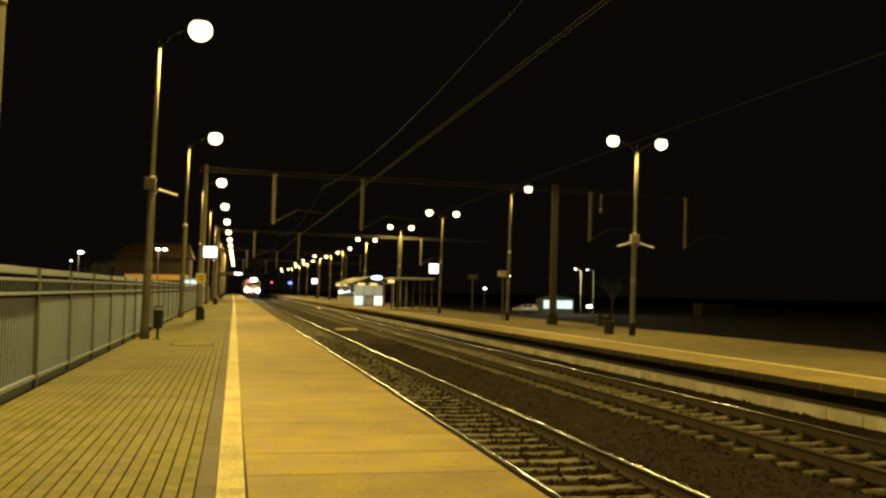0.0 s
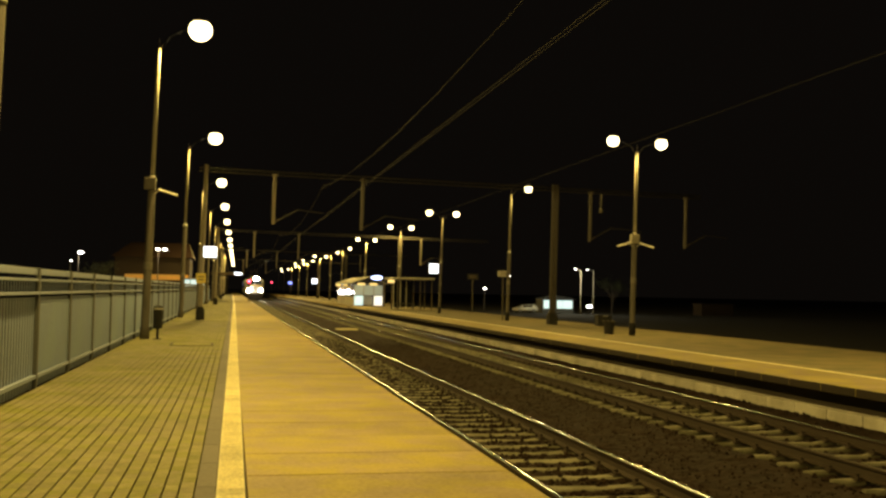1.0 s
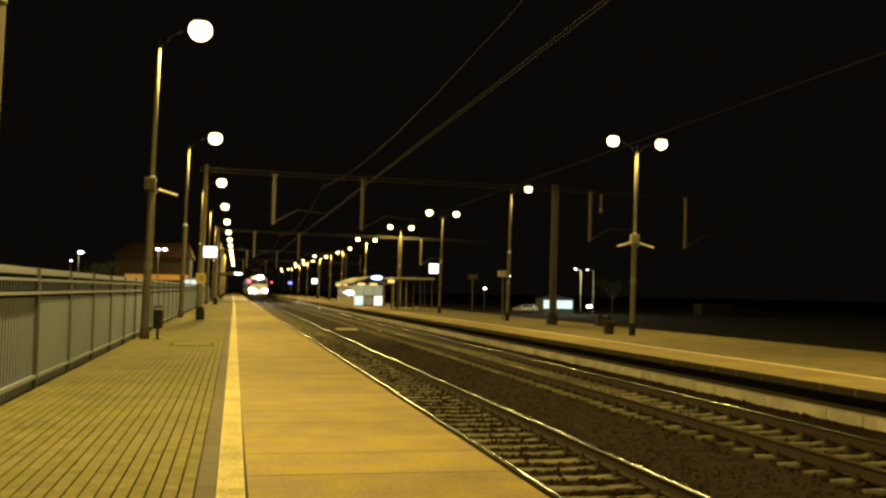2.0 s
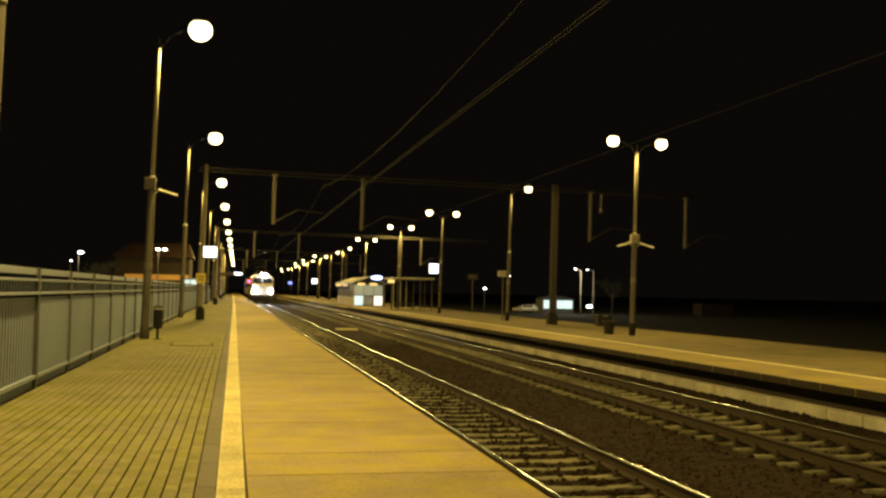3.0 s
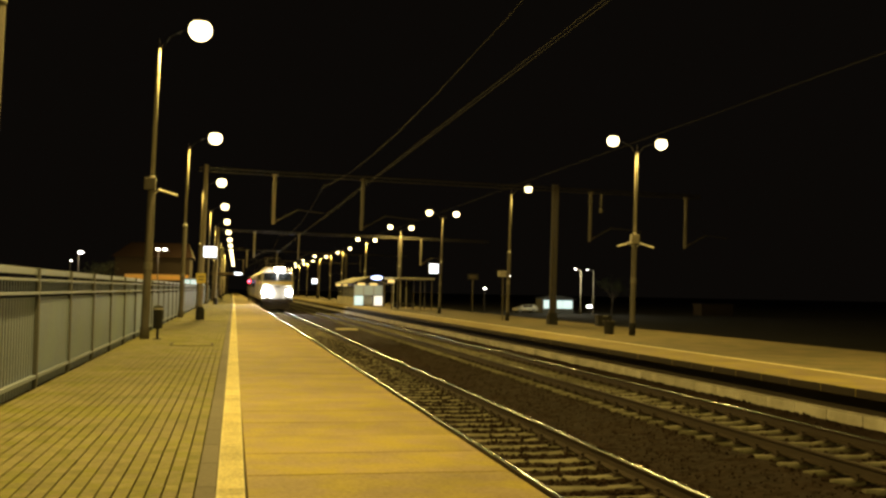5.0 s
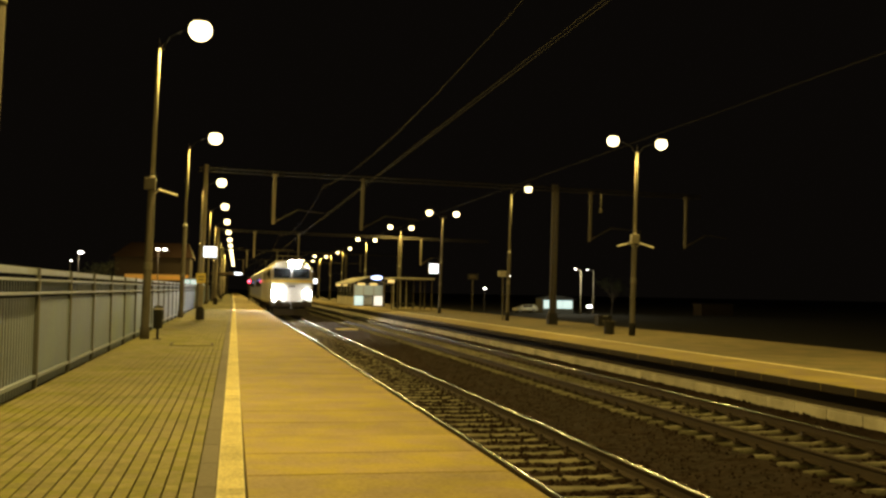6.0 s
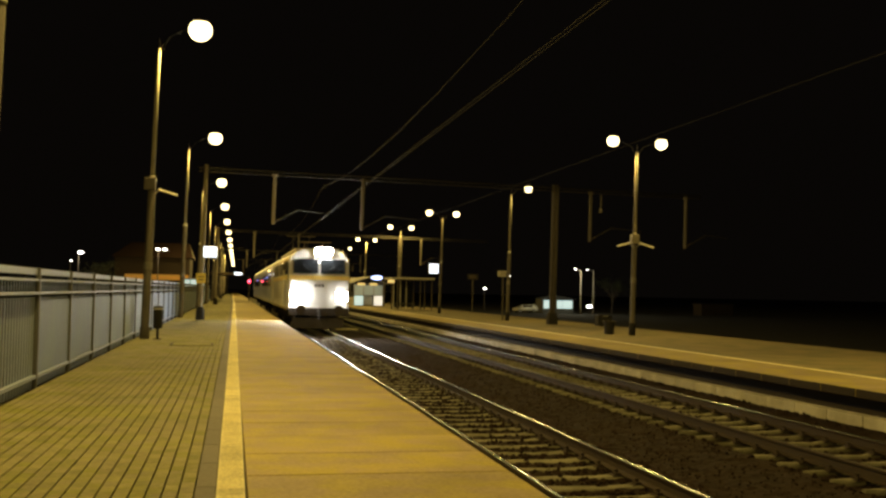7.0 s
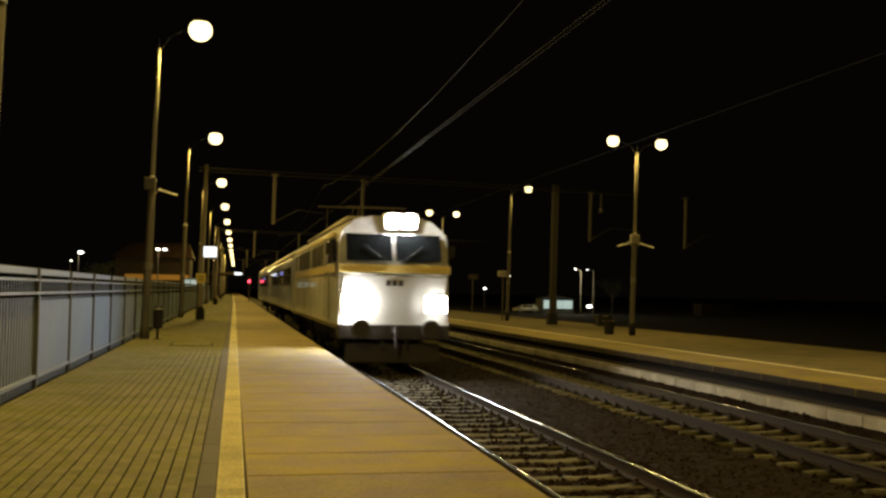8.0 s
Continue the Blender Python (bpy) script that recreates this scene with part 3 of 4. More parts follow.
gantry(46, 6.66, 15.12, ((1.70, 4.42, TRACK_A), (5.75, 4.33, TRACK_B), (16.93, 4.29, 19.6), (21.93, 4.15, 24.2)))
for gy in (88, 131, 174):
    gantry(gy, 6.35, 14.55, ((1.73, 4.17, TRACK_A), (5.55, 4.13, TRACK_B), (16.45, 4.05, 18.6)))


def cable(name, label, points, r):
    bm = bmesh.new()
    rings = [[bm.verts.new((x + r * math.cos(a * math.pi / 3), y, z + r * math.sin(a * math.pi / 3))) for a in range(6)] for x, y, z in points]
    for a, b in zip(rings, rings[1:]):
        for i in range(6):
            bm.faces.new((a[i], a[(i + 1) % 6], b[(i + 1) % 6], b[i]))
    return tagged(part(name, bm, WIRE), label, "wire", "overhead wires")


SPANS = [-38, 4, 46, 88, 131, 174, 217]
for x, tag in ((TRACK_A, "near"), (TRACK_B, "far")):
    for side in ((-0.035, 0.035) if tag == "near" else (0,)):
        cable("contact_wire", "thin straight copper contact wire above the track", [(x + side, y, 4.72 + 0.03 * (y > 20)) for y in SPANS], 0.005 if tag == "near" else 0.004)
    if tag == "far":
        continue
    pts = []
    for y0, y1 in zip(SPANS, SPANS[1:]):
        for k in range(8):
            u = k / 8
            pts.append((x, y0 + (y1 - y0) * u, 6.2 - 0.75 * 4 * u * (1 - u)))
    cable("carrier_wire", "sagging carrier wire of the overhead line", pts, 0.0055)


# ---- furniture of the platforms ----
def litter_bin(x, y):
    b = thing("litter_bin", "small dark litter bin on a short post", "bin", pose(x, y, 0))
    bm = bmesh.new()
    lathe(bm, [(0.10, 0.30), (0.125, 0.34), (0.13, 0.80), (0.14, 0.82), (0.14, 0.86), (0.115, 0.9), (0.06, 0.93)], seg=20)
    part("bin_body", bm, BLACK, b, smooth=False)
    bm = bmesh.new()
    rod(bm, (0, 0.0, 0), (0, 0.0, 0.32), 0.035)
    rod(bm, (0, 0, 0), (0, 0, 0.02), 0.12, 0.12, 14)
    part("post", bm, BLACK, b)
    bm = bmesh.new()
    lathe(bm, [(0.138, 0.815), (0.146, 0.825), (0.146, 0.85), (0.138, 0.86)], seg=20)
    part("rim", bm, GALV, b)


litter_bin(-1.97, 28.6)


def tub_bin(x, y, label):
    b = thing("litter_bin", label, "bin", pose(x, y, 0), "island platform bins")
    bm = bmesh.new()
    lathe(bm, [(0.16, 0), (0.17, 0.02), (0.21, 0.44), (0.23, 0.45), (0.23, 0.5), (0.2, 0.5), (0.18, 0.2)], seg=22)
    part("tub", bm, BLACK, b)
    bm = bmesh.new()
    for k in range(9):
        a = k * 0.7
        box(bm, 0.215 * math.cos(a), 0.215 * math.sin(a), 0.49, 0.05, 0.1, 0.04, 0.012)
    part("liner_bag", bm, POLE_LOW, b, "crumpled pale bin liner")


tub_bin(13.8, 35.2, "dark round tub bin with a crumpled liner")


def grit_box(x, y):
    b = thing("grit_box", "dark plastic grit box at the platform's rear edge", "box", pose(x, y, 0))
    bm = bmesh.new()
    box(bm, 0, 0, 0.22, 0.7, 0.5, 0.44, 0.04)
    part("body", bm, BLACK, b)
    bm = bmesh.new()
    box(bm, 0, 0, 0.48, 0.76, 0.56, 0.08, 0.03)
    part("lid", bm, BLACK, b)
    bm = bmesh.new()
    rod(bm, (-0.12, -0.29, 0.47), (0.12, -0.29, 0.47), 0.015)
    part("handle", bm, GALV, b)


grit_box(17.2, 44.6)


def clock(x, y, z, w, h, arm_x, label):
    c = thing("lit_sign_box", label, "sign", pose(x, y, z))
    bm = bmesh.new()
    box(bm, 0, 0, 0, w, 0.22, h, 0.05)
    part("case", bm, WHITEPAINT, c)
    bm = bmesh.new()
    box(bm, 0, -0.115, 0, w - 0.05, 0.02, h - 0.05, 0.008)
    part("lit_face", bm, COOLBOX, c, "evenly lit white face")
    bm = bmesh.new()
    for dz in (-0.2, 0.2):
        rod(bm, (0, 0.02, dz), (arm_x, 0.02, dz), 0.02)
    part("bracket", bm, MAST, c)


clock(-0.99, 45.9, 3.05, 0.62, 0.5, -0.3, "white lit sign box on the overhead mast")
clock(13.48, 66.97, 3.05, 0.66, 0.66, 0.52, "white lit sign box on an island lamp post")
clock(13.6, 168.9, 2.9, 0.9, 0.8, 0.82, "distant white lit sign box on an island lamp post")


def flat_sign(x, y, z, w, h, material, label, post=False):
    s = thing("platform_sign", label, "sign", pose(x, y, 0))
    bm = bmesh.new()
    box(bm, 0, 0, z, w, 0.03, h, 0.008)
    part("panel", bm, material, s)
    bm = bmesh.new()
    for k in range(2):
        box(bm, 0, -0.018, z + h * (0.16 - 0.3 * k), w * 0.6, 0.006, h * 0.12)
    part("lettering_bars", bm, UNDER, s, "unreadable dark lettering")
    bm = bmesh.new()
    if post:
        rod(bm, (0, 0.05, 0), (0, 0.05, z + h / 2), 0.04)
    else:
        box(bm, 0, 0.05, z, 0.12, 0.08, 0.1)
    part("post" if post else "bracket", bm, MAST, s)


flat_sign(-1.36, 45.75, 1.86, 0.42, 0.44, YELLOWPAINT, "small yellow notice on the overhead mast")
flat_sign(14.2, 51.6, 2.5, 0.62, 0.3, GALV, "grey sign board on a thin post", True)
flat_sign(17.0, 70.0, 2.6, 0.8, 0.4, BLACK, "dark sign board on a thin post", True)


# ---- island shelter and glazed hall ----
def shelter():
    s = thing("waiting_shelter", "open platform shelter with a flat roof and dark panels", "shelter", pose(0, 79, 0))
    bm = bmesh.new()
    box(bm, 14.15, 1.5, 2.5, 3.5, 4.2, 0.12, 0.02)
    part("roof", bm, GALV, s, "pale thin roof slab")
    for x in (13.0, 14.85, 15.8):
        for y in (0, 3):
            bm = bmesh.new()
            rod(bm, (x, y, 0), (x, y, 2.45), 0.05)
            part("post", bm, MAST, s)
    for x, w in ((13.35, 0.5), (13.9, 0.45), (14.4, 0.45)):
        bm = bmesh.new()
        box(bm, x, 2.7, 1.2, w, 0.06, 2.1, 0.01)
        part("wall_panel", bm, DARKGLASS, s, "dark glass wall panel")
        bm = bmesh.new()
        box(bm, x - w / 2 - 0.02, 2.6, 1.2, 0.04, 0.1, 2.3)
        part("frame_post", bm, WHITEPAINT, s)
    bm = bmesh.new()
    box(bm, 12.6, 0.9, 2.26, 0.55, 0.12, 0.26, 0.02)
    rod(bm, (12.6, 0.9, 2.38), (12.6, 0.9, 2.46), 0.02)
    part("lit_sign", bm, YELLOWLIT, s, "small yellow lit sign under the roof")
    bm = bmesh.new()
    box(bm, 14.0, 2.3, 0.45, 1.6, 0.4, 0.06, 0.01)
    for x in (13.4, 14.6):
        box(bm, x, 2.3, 0.21, 0.06, 0.3, 0.42)
    part("bench", bm, POLE_LOW, s)


shelter()


def hall():
    """The side glazing mirrors the headlights of the oncoming train."""
    h = thing("glazed_stair_hall", "small gabled stair hall with lit panels and glass sides", "building", pose(0, 97, 0))
    X0, X1, L, EAVE, TOP = 11.62, 14.6, 15.0, 2.22, 2.85
    mid = (X0 + X1) / 2
    bm = bmesh.new()
    box(bm, X0 + 0.08, L / 2, 0.42, 0.16, L, 0.84, 0.01)
    part("side_wall", bm, BLOCK, h, "low pale side wall")
    bm = bmesh.new()
    box(bm, X1 - 0.06, L / 2, 1.1, 0.12, L, 2.2)
    box(bm, mid, L - 0.1, 1.1, X1 - X0 - 0.2, 0.1, 2.2)
    part("back_wall", bm, UNDER, h, "dark back wall")
    bm = bmesh.new()
    pts = [(X0 - 0.25, EAVE), (mid, TOP), (X1 + 0.25, EAVE), (X1 + 0.25, EAVE - 0.08), (mid, TOP - 0.1), (X0 - 0.25, EAVE - 0.08)]
    ends = [[bm.verts.new((x, y, z)) for x, z in pts] for y in (-0.4, L + 0.3)]
    for a in range(6):
        b = (a + 1) % 6
        bm.faces.new((ends[0][a], ends[0][b], ends[1][b], ends[1][a]))
    bm.faces.new(ends[0])
    bm.faces.new(ends[1][::-1])
    part("roof", bm, GALV, h, "low gabled metal roof")
    for k in range(5):
        y = L * (k + 0.5) / 5
        bm = bmesh.new()
        box(bm, X0 + 0.05, y, 1.5, 0.03, L / 5 - 0.1, 1.26, 0.004)
        part("side_pane", bm, MIRRORGLASS, h, "reflecting side glazing")
        bm = bmesh.new()
        box(bm, X0 + 0.06, L * k / 5 + 0.03, 1.5, 0.07, 0.06, 1.34)
        part("mullion", bm, GALV, h)
    xs = [X0 + 0.05, X0 + 0.98, X0 + 1.98, X1 - 0.1]
    for k in range(3):
        a, b = xs[k], xs[k + 1]
        c, w = (a + b) / 2, b - a - 0.08
        if k != 1:
            bm = bmesh.new()
            box(bm, c, -0.02, 0.5, w, 0.05, 0.92, 0.01)
            part("lit_panel", bm, COOLROOM if k == 0 else WARMROOM, h, "pale panel lit from inside")
        else:
            bm = bmesh.new()
            box(bm, c, 0.6, 0.6, w, 0.05, 1.1, 0.01)
            part("doorway_panel", bm, GALV, h)
        bm = bmesh.new()
        box(bm, c, 0.0, 1.52, w, 0.03, 0.98, 0.004)
        part("front_pane", bm, DIMROOM, h, "dimly lit front glazing")
        bm = bmesh.new()
        box(bm, a, 0, 1.08, 0.07, 0.08, 2.16)
        part("front_mullion", bm, GALV, h)
    for x in (X0 + 0.7, X0 + 1.9):
        bm = bmesh.new()
        box(bm, x, -0.3, 2.1, 0.75, 0.12, 0.2, 0.02)
        part("lit_sign", bm, YELLOWLIT, h, "small yellow lit sign")
    bm = bmesh.new()
    box(bm, X0 - 0.33, 11.0, 2.03, 0.5, 0.12, 0.22, 0.02)
    part("lit_sign", bm, YELLOWLIT, h, "small yellow lit sign at the far eave")
    bm = bmesh.new()
    box(bm, mid, L / 2, 0.03, X1 - X0 - 0.3, L - 0.3, 0.06)
    part("floor_slab", bm, UNDER, h)


hall()
bl = thing("lit_sign_box", "small distant blue lit sign on a post", "sign", pose(13.9, 246, 3.0))
bm = bmesh.new()
box(bm, 0, 0, 0, 0.9, 0.2, 0.6, 0.08)
part("lit_face", bm, BLUELAMP, bl)
bm = bmesh.new()
rod(bm, (0, 0.1, -3.0), (0, 0.1, -0.2), 0.05)
part("post", bm, MAST, bl)
sb = thing("lit_sign_box", "blue-white lit oval sign on the island platform", "sign", pose(13.31, 93, 2.69))
bm = bmesh.new()
bmesh.ops.create_uvsphere(bm, u_segments=16, v_segments=8, radius=0.5, matrix=Matrix.Diagonal((1.1, 0.25, 0.42, 1)))
part("lit_face", bm, BLUEBOX, sb, smooth=True)
bm = bmesh.new()
rod(bm, (0.75, 0.1, -2.69), (0.75, 0.1, 0.05), 0.05)
rod(bm, (0.75, 0.1, 0.0), (0.3, 0.05, 0.0), 0.03)
part("post", bm, MAST, sb)


# ---- the lot beyond the island platform ----
def kiosk():
    k = thing("kiosk", "small flat-roofed kiosk with bright windows", "kiosk", pose(50.3, 150, -1.5) @ Matrix.Scale(0.86, 4))
    bm = bmesh.new()
    box(bm, 0, 2, 1.3, 6.0, 4, 2.6, 0.03)
    part("wall", bm, FENCE_DARK, k)
    bm = bmesh.new()
    verts = [bm.verts.new(v) for v in ((-3.5, -0.6, 2.6), (3.5, -0.6, 2.6), (3.5, 4.6, 2.6), (-3.5, 4.6, 2.6), (-1.2, 2, 3.2), (1.2, 2, 3.2))]
    for f in ((0, 1, 5, 4), (1, 2, 5), (2, 3, 4, 5), (3, 0, 4), (3, 2, 1, 0)):
        bm.faces.new([verts[i] for i in f])
    part("roof", bm, FENCE_DARK, k)
    for x, w in ((-2.2, 1.2), (0.25, 0.95), (1.75, 1.9)):
        bm = bmesh.new()
        box(bm, x, -0.02, 1.62, w + 0.16, 0.1, 1.66, 0.01)
        win = part("window", bm, GALV, k)
        bm = bmesh.new()
        box(bm, x, -0.08, 1.62, w, 0.03, 1.5, 0.006)
        part("pane", bm, COOLROOM, win, "window pane lit from inside")


kiosk()


def car(x, y, z, rz):
    c = thing("car", "pale estate car parked near the kiosk", "car", pose(x, y, z, 0, 0, rz) @ Matrix.Scale(0.88, 4))
    bm = bmesh.new()
    prof = [(-2.15, 0.35), (-2.15, 0.8), (-1.2, 0.92), (-0.55, 1.42), (1.5, 1.45), (2.1, 0.95), (2.15, 0.35)]
    sides = [[bm.verts.new((px, s * (0.82 if pz < 1 else 0.66), pz)) for px, pz in prof] for s in (-1, 1)]
    for a in range(len(prof)):
        b = (a + 1) % len(prof)
        bm.faces.new((sides[0][a], sides[0][b], sides[1][b], sides[1][a]))
    bm.faces.new(sides[0])
    bm.faces.new(sides[1][::-1])
    bmesh.ops.bevel(bm, geom=bm.edges[:], offset=0.06, segments=2, affect="EDGES")
    part("body", bm, CARPAINT, c, smooth=True)
    for s in (-1, 1):
        for x0, x1 in ((-0.7, 0.15), (0.22, 1.1)):
            bm = bmesh.new()
            box(bm, (x0 + x1) / 2, s * 0.75, 1.17, x1 - x0, 0.06, 0.34, 0.02)
            part("side_window", bm, DARKGLASS, c)
        for wx in (-1.35, 1.3):
            bm = bmesh.new()
            rod(bm, (wx, s * 0.68, 0.31), (wx, s * 0.86, 0.31), 0.31, 0.31, 20)
            wheel = part("wheel", bm, BLACK, c)
            bm = bmesh.new()
            rod(bm, (wx, s * 0.85, 0.31), (wx, s * 0.875, 0.31), 0.19, 0.17, 16)
            part("rim", bm, GALV, wheel)
        bm = bmesh.new()
        box(bm, -2.13, s * 0.6, 0.7, 0.08, 0.3, 0.14, 0.02)
        part("headlight", bm, WHITEPAINT, c)


car(44.9, 150, -1.5, 8)


def street_lamp(x, y, z, h, reaches, label, material, radius=0.16):
    s = thing("street_lamp", label, "street lamp", pose(x, y, z), "distant street lamps")
    bm = bmesh.new()
    lathe(bm, [(0.1, 0), (0.08, 0.5), (0.055, h)], seg=12)
    part("pole", bm, POLE if radius == 0.08 else MAST, s, smooth=True)
    for reach in reaches:
        bm = bmesh.new()
        rod(bm, (0, 0, h - 0.05), (reach, 0, h + 0.15), 0.04)
        arm = part("arm", bm, GALV, s)
        bm = bmesh.new()
        bmesh.ops.create_uvsphere(bm, u_segments=14, v_segments=8, radius=radius, matrix=Matrix.LocRotScale((reach, 0, h + 0.1), None, (1.6, 1, 0.8)))
        part("lamp_glass", bm, material, arm, "glowing lamp glass", smooth=True)


street_lamp(51.85, 144, -1.5, 6.7, (-0.9,), "thin grey street lamp in the dark lot", WHITELAMP, 0.08)
street_lamp(53.85, 144, -1.5, 6.7, (-1.0,), "thin grey street lamp in the dark lot", WHITELAMP, 0.08)
street_lamp(55.8, 151, -1.5, 1.05, (0.05,), "low bright lamp beside the kiosk", WHITELAMP, 0.27)
street_lamp(38.3, 150, -1.5, 3.6, (0.05,), "small street lamp in the dark lot", WHITELAMP, 0.15)
street_lamp(42.8, 152, -1.5, 5.6, (0.05,), "small street lamp in the dark lot", WHITELAMP, 0.11)
street_lamp(-5.2, 140, -1.5, 3.4, (0.05,), "low lamp behind the platform fence", WHITELAMP, 0.25)
street_lamp(-7.6, 140, -1.5, 3.4, (0.05,), "low lamp behind the platform fence", WHITELAMP, 0.2)
street_lamp(-17.2, 120, -1.5, 6.6, (0.2,), "street lamp behind the platform fence", WHITELAMP, 0.19)
street_lamp(-18.4, 122, -1.5, 5.7, (0.1,), "small street lamp behind the platform fence", WHITELAMP, 0.07)
street_lamp(-8.45, 120, -1.5, 7.2, (-0.05, 0.72), "twin street lamp behind the platform fence", WHITELAMP, 0.15)


def house():
    h = thing("house", "dim brown rendered building behind the platform fence", "building", pose(-10.2, 135, -1.5))
    bm = bmesh.new()
    box(bm, 0, 5, 3.4, 9.4, 10, 6.8)
    part("wall", bm, RENDERWALL, h)
    bm = bmesh.new()
    v = [bm.verts.new(c) for c in ((-5.1, -0.5, 6.8), (5.1, -0.5, 6.8), (5.1, 10.5, 6.8), (-5.1, 10.5, 6.8), (-3.2, 5, 8.9), (4.4, 5, 8.9))]
    for f in ((0, 1, 5, 4), (1, 2, 5), (2, 3, 4, 5), (3, 0, 4), (3, 2, 1, 0)):
        bm.faces.new([v[i] for i in f])
    part("roof", bm, TILES, h)
    # the fascia is no lamp; its own glow replaces the light falling on it
    bm = bmesh.new()
    box(bm, 0.6, -0.12, 4.2, 8.0, 0.2, 0.7, 0.03)
    part("glowing_fascia", bm, ORANGEGLOW, h, "orange fascia band glowing in place of lamplight")
    for x in (-3, -1, 1, 3):
        bm = bmesh.new()
        box(bm, x, -0.02, 2.2, 1.1, 0.12, 1.4, 0.01)
        w = part("window", bm, WHITEPAINT, h)
        bm = bmesh.new()
        box(bm, x, -0.09, 2.2, 0.95, 0.03, 1.25)
        part("pane", bm, DARKGLASS, w)


house()


def bus_stop(x, y):
    """A waiting hall behind the fence; its lit strip shows over the top rail."""
    b = thing("bus_stop_hall", "low waiting hall with a bright glazed strip behind the fence", "building", pose(x, y, -1.5))
    bm = bmesh.new()
    box(bm, 0, 1.7, 1.55, 2.7, 3.2, 3.1, 0.03)
    part("wall", bm, UNDER, b)
    bm = bmesh.new()
    box(bm, 0, 1.6, 4.04, 3.1, 4.0, 0.12, 0.04)
    part("roof", bm, GALV, b, "thin pale flat roof")
    for k in range(3):
        bm = bmesh.new()
        box(bm, -0.88 + 0.88 * k, 0.1, 3.54, 0.84, 0.12, 0.86, 0.02)
        win = part("window", bm, GALV, b)
        bm = bmesh.new()
        box(bm, -0.88 + 0.88 * k, 0.03, 3.54, 0.74, 0.04, 0.74, 0.01)
        part("pane", bm, COOLROOM, win, "window pane lit from inside")
    bm = bmesh.new()
    box(bm, 0, 2.2, 3.54, 2.6, 0.2, 0.88)
    part("rear_wall", bm, UNDER, b)


bus_stop(-4.65, 128)


def shed(x, y):
    h = thing("shed", "dim low shed at the edge of the lot", "shed", pose(x, y, -1.5))
    bm = bmesh.new()
    box(bm, 0, 1.5, 0.9, 5.6, 3, 1.8)
    part("wall", bm, RENDERWALL, h)
    bm = bmesh.new()
    box(bm, 0, 1.5, 1.86, 6.0, 3.4, 0.12, 0.02)
    part("roof", bm, RENDERWALL, h)
    bm = bmesh.new()
    box(bm, -1.2, -0.03, 0.8, 1.0, 0.06, 1.6, 0.01)
    part("door", bm, RENDERWALL, h)


shed(77.5, 150)


def tree(x, y, z, height, spread, seed, label):
    t = thing("tree", label, "tree", pose(x, y, z), "trees round the station")
    r = random.Random(seed)
    bm = bmesh.new()
    tips = []
    top = Vector((0.2, 0, height * 0.5))
    rod(bm, (0, 0, 0), top, 0.16, 0.09, 8)
    for k in range(9):
        a = 2.4 * k
        start = Vector((0.1, 0, height * (0.28 + 0.025 * k)))
        end = start + Vector((math.cos(a) * spread * r.uniform(0.5, 0.95), math.sin(a) * spread * r.uniform(0.5, 0.95), height * r.uniform(0.2, 0.42)))
        rod(bm, start, end, 0.06, 0.02, 6)
        tips.append(end)
        for q in range(3):
            e2 = start.lerp(end, r.uniform(0.5, 0.9)) + Vector((r.uniform(-1, 1), r.uniform(-1, 1), r.uniform(0.2, 1))) * spread * 0.35
            rod(bm, start.lerp(end, 0.55), e2, 0.025, 0.01, 5)
            tips.append(e2)
    part("trunk", bm, BARK, t, "bare dark trunk and limbs")
    verts, faces = [], []
    for k in range(900):
        c = r.choice(tips) + Vector((r.gauss(0, 1), r.gauss(0, 1), r.gauss(0, 0.8))) * spread * 0.2
        u = Vector((r.gauss(0, 1), r.gauss(0, 1), r.gauss(0, 1))).normalized()
        w = u.orthogonal().normalized()
        m = len(verts)
        s1, s2 = r.uniform(0.07, 0.14), r.uniform(0.04, 0.08)
        verts += [tuple(c - u * s1), tuple(c + w * s2), tuple(c + u * s1), tuple(c - w * s2)]
        faces.append((m, m + 1, m + 2, m + 3))
    crown = new("crown", soup("crown", verts, faces, LEAF))
    crown.parent = t


tree(60.0, 152, -1.5, 6.6, 2.4, 3, "thin dark tree beside the lot lamps")
tree(-15.6, 124, -1.5, 7.0, 2.0, 8, "dark tree beside a street lamp behind the fence")


# ---- far end: canopy, signal, more lit signs ----
def canopy(y, x0, x1, label):
    c = thing("platform_canopy", label, "canopy", pose(0, y, 0))
    bm = bmesh.new()
    box(bm, (x0 + x1) / 2, 5, 3.05, x1 - x0, 10, 0.22, 0.03)
    part("roof", bm, UNDER, c)
    for yy in (1, 9):
        bm = bmesh.new()
        rod(bm, (x0 + 0.4, yy, 0), (x0 + 0.4, yy, 2.95), 0.08)
        part("post", bm, UNDER, c)
    bm = bmesh.new()
    box(bm, x1 - 0.6, -0.2, 3.05, 0.8, 0.1, 0.26, 0.03)
    part("lit_sign", bm, COOLBOX, c, "small white lit sign")


canopy(112, -2.3, 1.25, "dark flat canopy with a lit sign on the platform")


def signal(x, y, z, label):
    s = thing("railway_signal", label, "signal", pose(x, y, 0), "railway signals")
    bm = bmesh.new()
    rod(bm, (0, 0, 0), (0, 0, z + 0.5), 0.06)
    part("post", bm, MAST, s)
    bm = bmesh.new()
    box(bm, 0, -0.12, z, 0.4, 0.16, 1.0, 0.05)
    part("head", bm, BLACK, s)
    bm = bmesh.new()
    lathe(bm, [(0.14, 0), (0.13, 0.05), (0.06, 0.09)], y=-0.2, z=z, seg=16, turn=Matrix.Rotation(radians(90), 3, "X"))
    part("lens", bm, REDLAMP, s, "glowing red lens")


